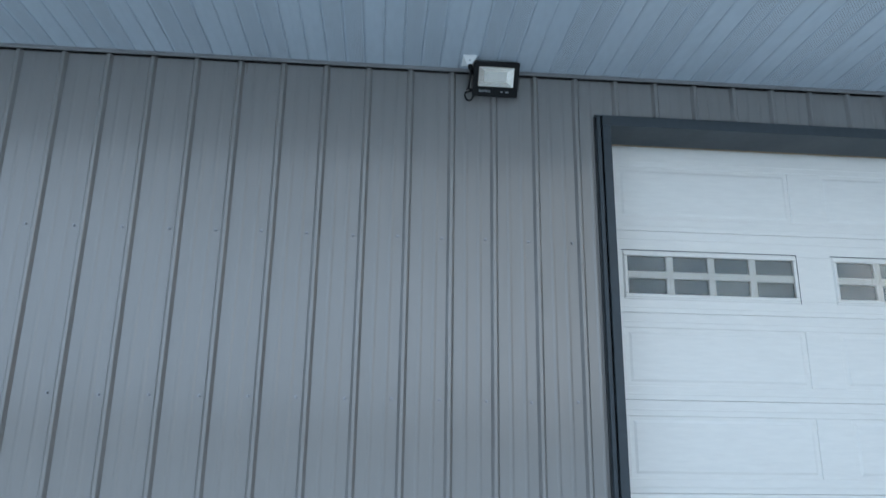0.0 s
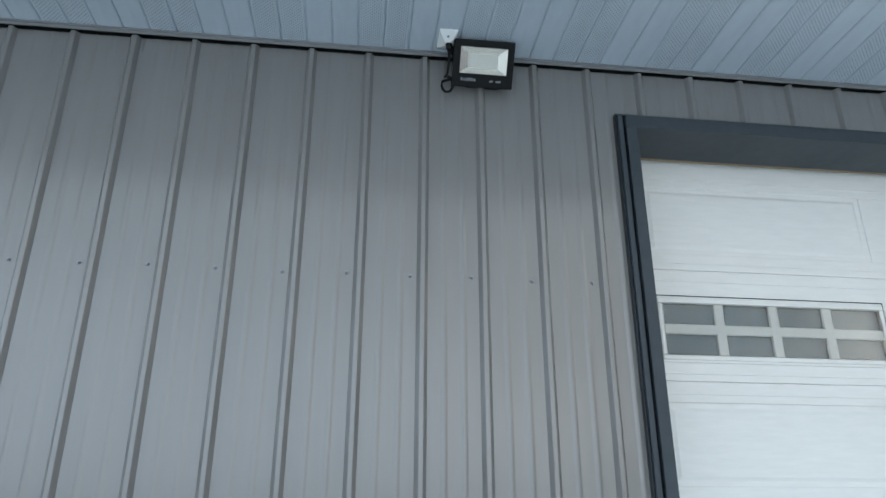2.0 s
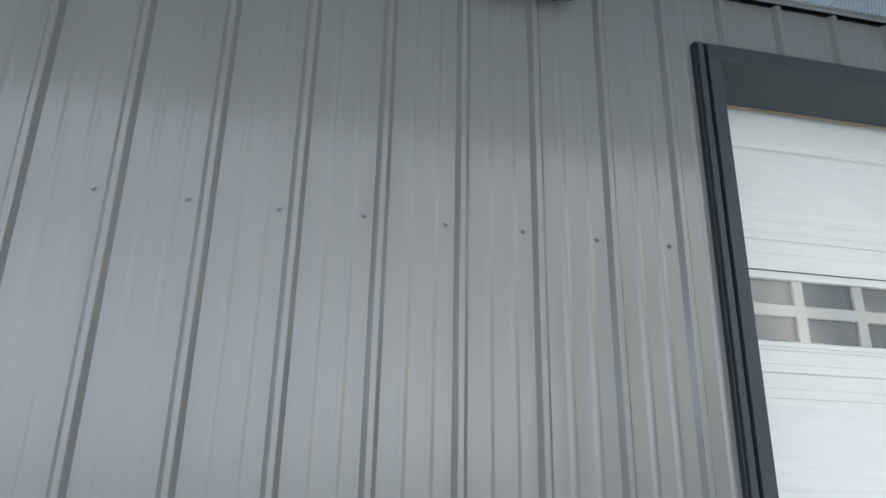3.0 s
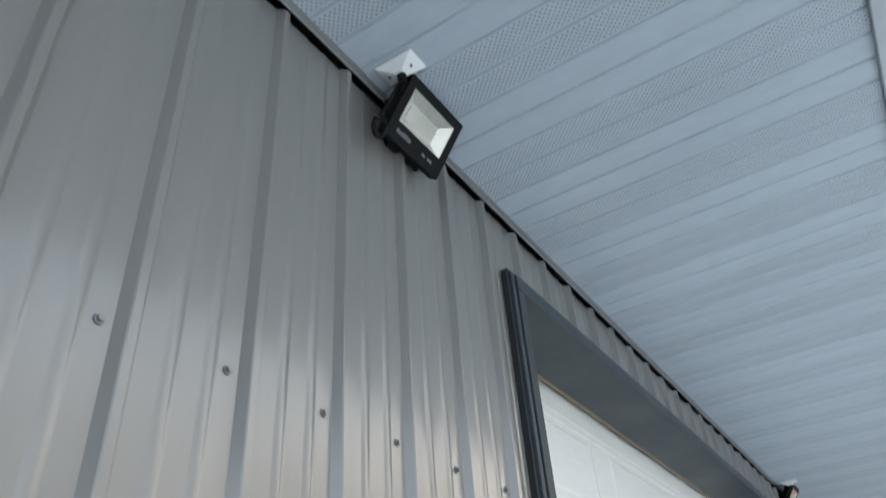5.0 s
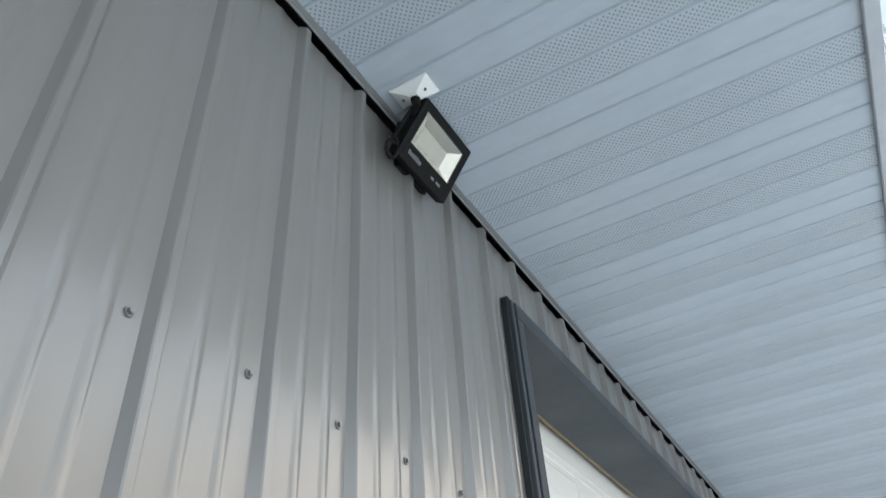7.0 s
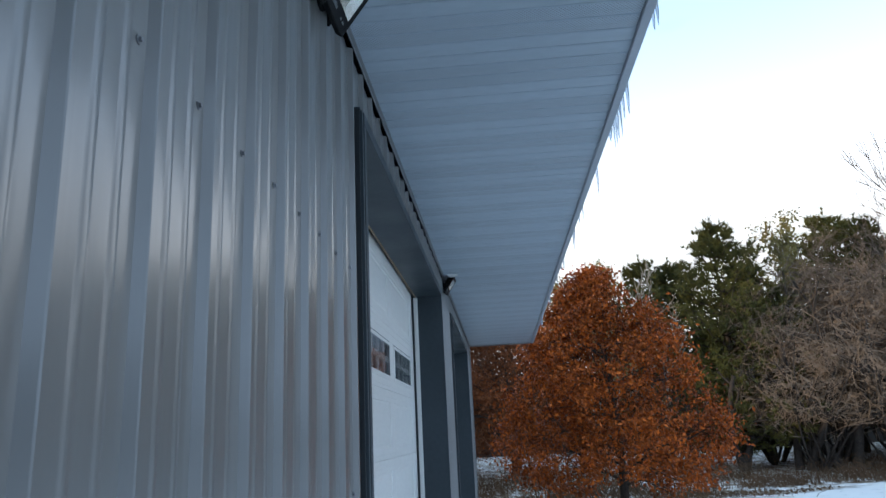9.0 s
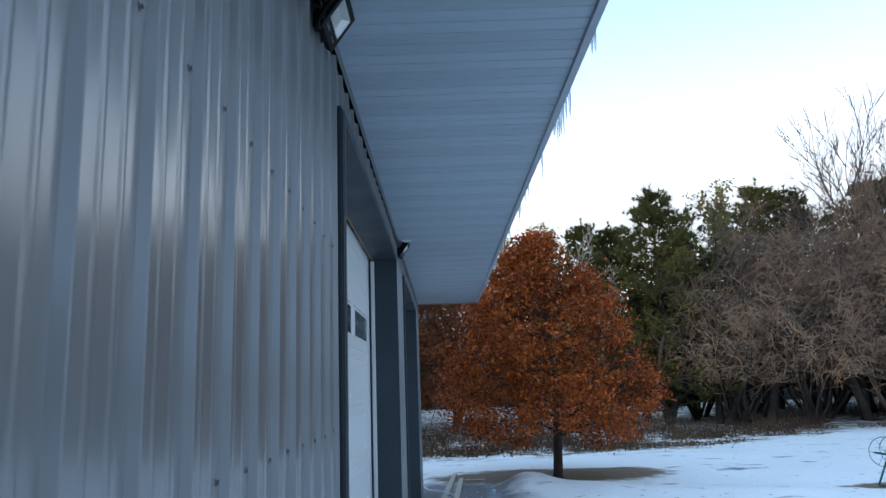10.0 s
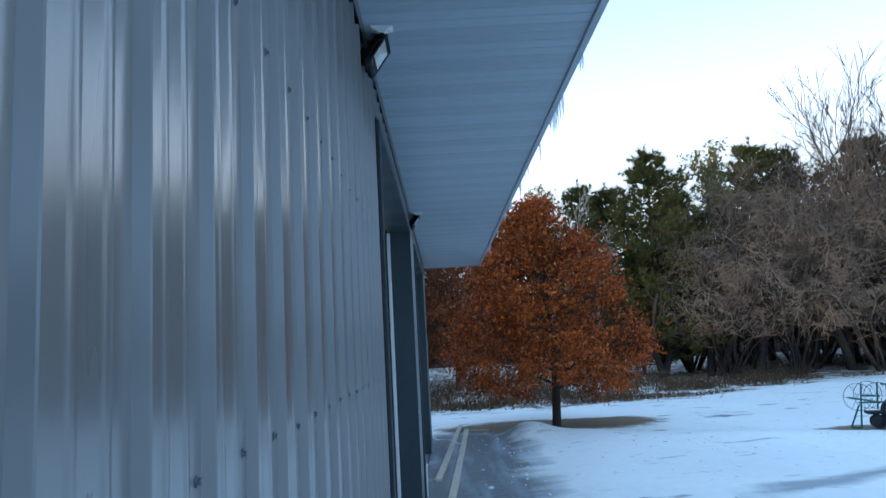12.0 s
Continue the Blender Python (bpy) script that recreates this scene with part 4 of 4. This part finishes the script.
def forking_tree(name, seed, tall, label, group):
    """A tall leafless tree: limbs that fork again and again into fine upswept twigs."""
    rnd = random.Random(seed)
    t = tagged(empty(name), label, "tree", group=group)
    segs = []

    def limb(p, d, length, r, level):
        d = d.normalized()
        steps = 4
        for i in range(steps):
            d = (d + Vector((rnd.gauss(0, 0.07), rnd.gauss(0, 0.07), rnd.gauss(0.03, 0.05)))).normalized()
            q = p + d * (length / steps)
            a, b = r * (1 - 0.38 * i / steps), r * (1 - 0.38 * (i + 1) / steps)
            segs.append((p[:], q[:], a, b))
            if level < 6 and i and rnd.random() < 0.62:
                turned(q, d, length * rnd.uniform(0.35, 0.6), b * 0.5, max(level + 1, 4), 0.75)
            p = q
        if level < 6:
            for _ in range(rnd.choice((2, 2, 3))):
                turned(p, d, length * rnd.uniform(0.62, 0.84), r * 0.6, level + 1, 0.48)

    def turned(p, d, length, r, level, spread):
        side = Vector((rnd.gauss(0, 1), rnd.gauss(0, 1), rnd.gauss(0.15, 0.5)))
        side = (side - side.dot(d) * d).normalized()
        limb(p, d + side * rnd.uniform(0.5, 1.0) * spread, length, r, level)

    for i in range(2):
        a = 2.6 * i + rnd.uniform(-0.3, 0.3)
        limb(Vector((0.15 * math.cos(a), 0.15 * math.sin(a), -0.1)), Vector((0.16 * math.cos(a), 0.16 * math.sin(a), 1)), tall * 0.30, 0.15, 1)
    part("trunk", tubes([q for q in segs if q[2] > 0.045], 6), DARKTWIG, t)
    tw = part("branchwork", tubes([(a, b, max(c, 0.013), max(d, 0.010)) for a, b, c, d in segs if c <= 0.045], 3), GREYTWIG, t)
    tw["kind"] = "stuff"
    return t


tall_tree = forking_tree("bare_tree", 47, 14.5, "tall grey leafless tree standing above the thicket", "tall leafless trees")
spread_out(tall_tree, [(18.9, 27.4, 0, 1.0), (21.2, 29.6, 130, 0.86), (23.8, 25.5, 240, 1.05), (27.5, 24.0, 60, 1.1), (31.0, 15.0, 300, 1.0)])
pale = bare_tree("birch_tree", 52, 9.4, 3, 3, 0.45, 0.05, (0, 2, 2, 1), BIRCH, "pale leafless tree beside the pines", 0.075, 0.12, "pale leafless trees", 1.5, 0.12, (0.3, 0.5), 0.018)
stout = bare_tree("maple_tree", 58, 6.4, 2, 3, 0.55, 0.0, (0, 1, 2, 1), DARKTWIG, "dark stout-stemmed leafless tree under the thicket", 0.21, 0.30, "dark leafless trees", 2.6, 0.14, (0.3, 0.5), 0.010)
spread_out(stout, [(12.9, 24.9, 0, 1.0), (11.5, 25.3, 130, 0.8), (16.6, 24.4, 250, 0.9), (9.6, 26.0, 60, 0.75), (20.4, 23.4, 20, 0.9)])
spread_out(pale, [(7.2, 27.7, 0, 0.94), (13.6, 29.6, 200, 1.14), (12.5, 30.6, 80, 1.12)])


def pine(name, seed, tall, label):
    """A white pine: whorls of upswept boughs that end in tufts of needles."""
    rnd = random.Random(seed)
    t = tagged(empty(name), label, "tree", group="pines in the woods")
    trunk = [((0, 0, -0.2), (0.05, 0, tall * 0.5), 0.17, 0.11), ((0.05, 0, tall * 0.5), (0, 0.05, tall * 0.98), 0.11, 0.02)]
    boughs, tufts, aims = [], [], []
    z = 0.8
    while z < tall - 0.1:
        R = 3.15 * (1 - (z / tall) ** 2.6) + 0.25
        for i in range(7):
            a = rnd.uniform(0, 2 * math.pi)
            L = R * rnd.choice((0.45, 0.7, 0.85, 0.95, 1.05, 1.2)) * rnd.uniform(0.9, 1.08)
            tip = Vector((math.cos(a) * L, math.sin(a) * L, z + L * rnd.uniform(0.12, 0.42) + 0.15))
            o = Vector((0, 0, z))
            mid = o.lerp(tip, 0.5) - Vector((0, 0, 0.10 * L))
            boughs += [(o[:], mid[:], 0.03, 0.02), (mid[:], tip[:], 0.02, 0.008)]
            out = Vector((math.cos(a), math.sin(a), 0.9))
            for j in range(15):
                f = 0.25 + 0.75 * rnd.random() ** 0.65
                q = o.lerp(mid, f * 2) if f < 0.5 else mid.lerp(tip, f * 2 - 1)
                s0 = 0.07 + 0.13 * L * (1 - f * 0.5)
                tufts.append(q + Vector((rnd.gauss(0, s0), rnd.gauss(0, s0), rnd.gauss(0, s0 * 0.45) + 0.04)))
                aims.append(out)
        z += 0.27 + 0.05 * rnd.random()
    for dz in (0.0, 0.25, 0.45):
        tufts.append(Vector((0, 0.05, tall + dz)))
        aims.append(Vector((0, 0, 1.6)))
    boughs.append(((0, 0.05, tall * 0.97), (0, 0.05, tall + 0.5), 0.02, 0.008))
    g = np.random.RandomState(seed)
    P = np.repeat(np.array([tuple(q) for q in tufts]), 12, axis=0)
    n = len(P)
    d = g.normal(size=(n, 3)) * 0.62 + np.repeat(np.array([tuple(q) for q in aims]), 12, axis=0) * 0.75
    d /= np.linalg.norm(d, axis=1, keepdims=True)
    e = np.cross(d, g.normal(size=(n, 3)))
    e /= np.linalg.norm(e, axis=1, keepdims=True)
    L = g.uniform(0.18, 0.36, (n, 1))
    V = np.stack([P - e * 0.020, P + e * 0.020, P + d * L], axis=1).reshape(-1, 3)
    F = np.arange(3 * n).reshape(-1, 3)
    part("trunk", tubes(trunk, 8), BARK, t)
    part("branchwork", tubes(boughs, 4), BARK, t)
    crown = part("crown", raw_mesh("needles", V.tolist(), F.tolist()), NEEDLE, t, "dark green needles")
    crown["kind"] = "stuff"
    return t


first_pine = pine("pine_tree", 61, 9.6, "dark green white pine at the wood's edge")
spread_out(first_pine, [(10.0, 27.2, 0, 1.02), (8.6, 29.4, 100, 0.90), (11.6, 28.6, 190, 0.85), (9.2, 27.6, 40, 0.55), (7.5, 30.4, 130, 0.94), (17.4, 33.0, 250, 1.18), (19.2, 33.4, 40, 1.15),
                        (24.0, 31.0, 10, 1.1), (21.8, 30.2, 200, 1.12), (27.0, 30.0, 150, 1.1), (32.0, 22.0, 70, 1.0)])


def tan_tree():
    rnd = random.Random(71)
    t = tagged(empty("elm_tree"), "thin tree with sparse tan-green leaves at the wood's edge", "tree", group="trees with sparse tan leaves")
    segs, tips = [], []

    def inside(q):
        return math.hypot(q.x, q.y) / 1.7 < math.sqrt(max(0.0, 1 - (max(0.0, q.z - 5.5) / 3.7) ** 2)) * (1 + 0.3 * noise.noise(q * 1.1))

    for a in (0.4, 2.5, 4.6):
        grow(segs, rnd, Vector((0.1 * math.cos(a), 0.1 * math.sin(a), -0.1)), Vector((0.12 * math.cos(a), 0.12 * math.sin(a), 1)), 8.6, 0.08, 3, 6, 0.5, 0.04, (0, 2, 2, 1), None, 0.12, (0.28, 0.45), inside)
    part("trunk", tubes([q for q in segs if q[2] > 0.03], 5), BIRCH, t)
    tw = part("branchwork", tubes([(a, b, max(c, 0.010), max(d, 0.007)) for a, b, c, d in segs if c <= 0.03], 3), BIRCH, t)
    tw["kind"] = "stuff"
    ends = [Vector(q[1]) for q in segs if q[2] <= 0.012 and q[1][2] > 3.5]
    pts = [q + Vector((rnd.gauss(0, 0.12), rnd.gauss(0, 0.12), rnd.gauss(0, 0.12))) for q in ends for _ in range(15)]
    c = part("crown", leaf_mesh(pts, rnd, 0.13, 0.28), TANLEAF, t, "sparse tan-green leaves")
    c["kind"] = "stuff"
    return t


spread_out(tan_tree(), [(4.5, 27.0, 0, 1.12), (13.6, 30.4, 220, 1.36)])


# low dead brush along the foot of the woods
def edge_of_woods(x):
    return 17.4 + 0.46 * max(0.0, x - 6.0)


def brush():
    rnd = random.Random(81)
    segs = []
    for i in range(15000):
        x = rnd.uniform(-9, 26)
        y = edge_of_woods(x) + abs(rnd.gauss(0, 1)) * 3.3 - (rnd.uniform(0.2, 1.3) if rnd.random() < 0.08 else 0)
        if noise.noise(Vector((x * 0.45, y * 0.45, 4))) < -0.16 + 0.035 * max(0.0, min(8.0, x - 6.0)):
            continue
        z = height(x, y)
        h = rnd.uniform(0.06, 0.40) * (0.55 + min(2.0, max(0.0, y - edge_of_woods(x)) * 0.32))
        a, b = rnd.gauss(0, 0.45), rnd.gauss(0, 0.45)
        m = (x + a * h * 0.5, y + b * h * 0.5, z + h * 0.6)
        segs.append(((x, y, z - 0.03), m, 0.009, 0.007))
        segs.append((m, (m[0] + a * h, m[1] + b * h, z + h * rnd.uniform(0.6, 1.1)), 0.007, 0.004))
    return tubes(segs, 3)


tagged(part("brush", brush(), BRUSH), "dead brown brush along the edge of the woods", "brush", kind="stuff")


def litter():
    rnd = random.Random(83)
    pts = []
    for i in range(24000):
        x = rnd.uniform(-9, 24)
        y = edge_of_woods(x) - 0.4 + abs(rnd.gauss(0, 1)) * 3.0
        if noise.noise(Vector((x * 0.5, y * 0.9, 9))) < 0.03 * max(0.0, min(8.0, x - 6.0)):
            continue
        pts.append(Vector((x, y, height(x, y) + rnd.uniform(0.02, 0.10))))
    return leaf_mesh(pts, rnd, 0.08, 0.3)


tagged(part("leaf_litter", litter(), BRUSH), "fallen brown leaves at the wood's edge", "leaf litter", kind="stuff")


def ridge_of_woods(radius, low, high, seed, a0, a1):
    """A far belt of trees closing the view all round, ragged along its top."""
    verts, faces = [], []
    n = 900
    for i in range(n + 1):
        a = a0 + (a1 - a0) * i / n
        w = radius * (1 + 0.06 * noise.noise(Vector((a * 6, seed, 0))))
        t = low + (high - low) * (0.5 + 0.5 * noise.noise(Vector((a * 9, seed, 1)))) + 1.1 * noise.noise(Vector((a * 60, seed, 2))) + 0.7 * noise.noise(Vector((a * 220, seed, 3)))
        x, y = w * math.sin(a), w * math.cos(a)
        verts += [(x, y, -0.5), (x, y, t), (x * 1.06, y * 1.06, t * 0.9)]
    for i in range(n):
        faces += [(3 * i, 3 * i + 3, 3 * i + 4, 3 * i + 1), (3 * i + 1, 3 * i + 4, 3 * i + 5, 3 * i + 2)]
    return raw_mesh("woods", verts, faces)


tagged(part("backdrop", ridge_of_woods(46, 4.6, 6.8, 3, -0.1, 1.0), WOODS), "far grey-brown belt of woods", "woods", kind="structure")
tagged(part("backdrop", ridge_of_woods(80, 3.2, 5.4, 5, 0.98, 2.5), WOODS), "far grey-brown belt of woods across the fields", "woods", kind="structure")
# unseen belt added to dim light and reflections on south-facing rib flanks
tagged(part("backdrop", ridge_of_woods(50, 6.0, 9.0, 6, 2.38, 3.66), WOODS), "unseen grey-brown woods added beyond the drive to darken the siding ribs", "woods", kind="structure")
# unseen belt added to keep low sun off the ground and lower trees
tagged(part("backdrop", ridge_of_woods(44, 5.6, 7.6, 9, -2.65, -0.14), WOODS), "unseen grey-brown belt of woods added behind the barn to block low sun", "woods", kind="structure")

# ---------------------------------------------------------------- farm implement in the snow
def hay_rake(loc, turn):
    """An old wheel rake: tube frame, spoked wire wheels and a dark drum."""
    t = tagged(empty("hay_rake"), "old teal-painted hay rake standing in the snow", "farm implement")

    def wheel(c, r):
        hoop = pipe([(c[0] + r * math.cos(a), c[1] + 0.05 * math.cos(a), c[2] + r * math.sin(a)) for a in [i * math.pi / 14 for i in range(28)]], 0.0055, 5, True)
        w = part("wheel", hoop, IRON, t)
        for i in range(6):
            a = i * math.pi / 3
            part("spoke", rod(bmesh.new(), c, (c[0] + r * math.cos(a), c[1] + 0.05 * math.cos(a), c[2] + r * math.sin(a)), 0.0028, 0.0028, 5), IRON, w)

    for c, r in (((0.24, 0.1, 0.60), 0.26), ((0.46, 0.3, 0.62), 0.26), ((0.68, 0.5, 0.58), 0.26)):
        wheel(c, r)
    bars = [((0.05, 0, 0.60), (0.95, 0.3, 0.42)), ((0.30, 0, 0.86), (0.22, 0, 0.02)), ((0.22, 0, 0.45), (0.05, 0, 0.04)), ((0.05, 0, 0.04), (0.22, 0, 0.03)),
            ((0.62, 0.2, 0.86), (0.58, 0.2, 0.35)), ((0.80, 0.3, 0.82), (0.78, 0.3, 0.40)), ((0.30, 0.05, 0.63), (0.64, 0.2, 0.60)), ((0.22, 0, 0.5), (0.9, 0.2, 0.48)), ((0.70, 0.3, 0.82), (1.0, 0.3, 0.80))]
    for a, b in bars:
        part("frame_bar", rod(bmesh.new(), a, b, 0.016, 0.016, 8), GREEN, t)
    part("seat_plate", cube(0.34, 0.78, -0.05, 0.25, 0.28, 0.33, 0.01), IRON, t)
    part("hub", rod(rod(bmesh.new(), (0.52, -0.05, 0.14), (0.52, 0.12, 0.14), 0.13, 0.13, 16), (0.52, -0.07, 0.14), (0.52, -0.05, 0.14), 0.05, 0.09, 12), IRON, t)
    bm = rod(bmesh.new(), (0.92, -0.25, 0.29), (0.92, 0.25, 0.29), 0.30, 0.30, 28)
    bmesh.ops.bevel(bm, geom=list(bm.edges), offset=0.012, segments=1, affect="EDGES")
    part("drum", bm, IRON, t, "dark drum")
    t.matrix_basis = Matrix.Translation(loc) @ Matrix.Rotation(radians(turn), 4, "Z")
    return t


hay_rake((8.06, 9.85, -0.01), -18)


# pale pipe stub at the pier between the doors
tagged(part("conduit", pipe([(0.05, 5.50, 0.0), (0.05, 5.50, 0.25), (0.05, 5.52, 0.40), (0.055, 5.58, 0.48), (0.06, 5.62, 0.47)], 0.014, 10), PLASTIC), "white plastic conduit bent up beside the door", "conduit")

# ---------------------------------------------------------------- screws in the siding
bm = rod(rod(bmesh.new(), (0.0, 0, 0), (0.0022, 0, 0), 0.0085, 0.0080, 12), (0.0022, 0, 0), (0.0075, 0, 0), 0.0052, 0.0047, 6)
screw_mesh = bpy.data.meshes.new("screw")
bm.to_mesh(screw_mesh)
bm.free()
screw_mesh.materials.append(ZINC)
k = math.ceil(START / PITCH)
while k * PITCH < END - 0.15:
    y = k * PITCH - 0.030
    k += 1
    if any(a - 0.09 < y < b + 0.09 for a, b in DOORS):
        continue
    for z in (2.70, 1.88, 1.06, 0.24):
        part("screw", screw_mesh, None, wall, loc=(0.0005, y + rng.uniform(-0.003, 0.003), z + rng.uniform(-0.004, 0.004)))
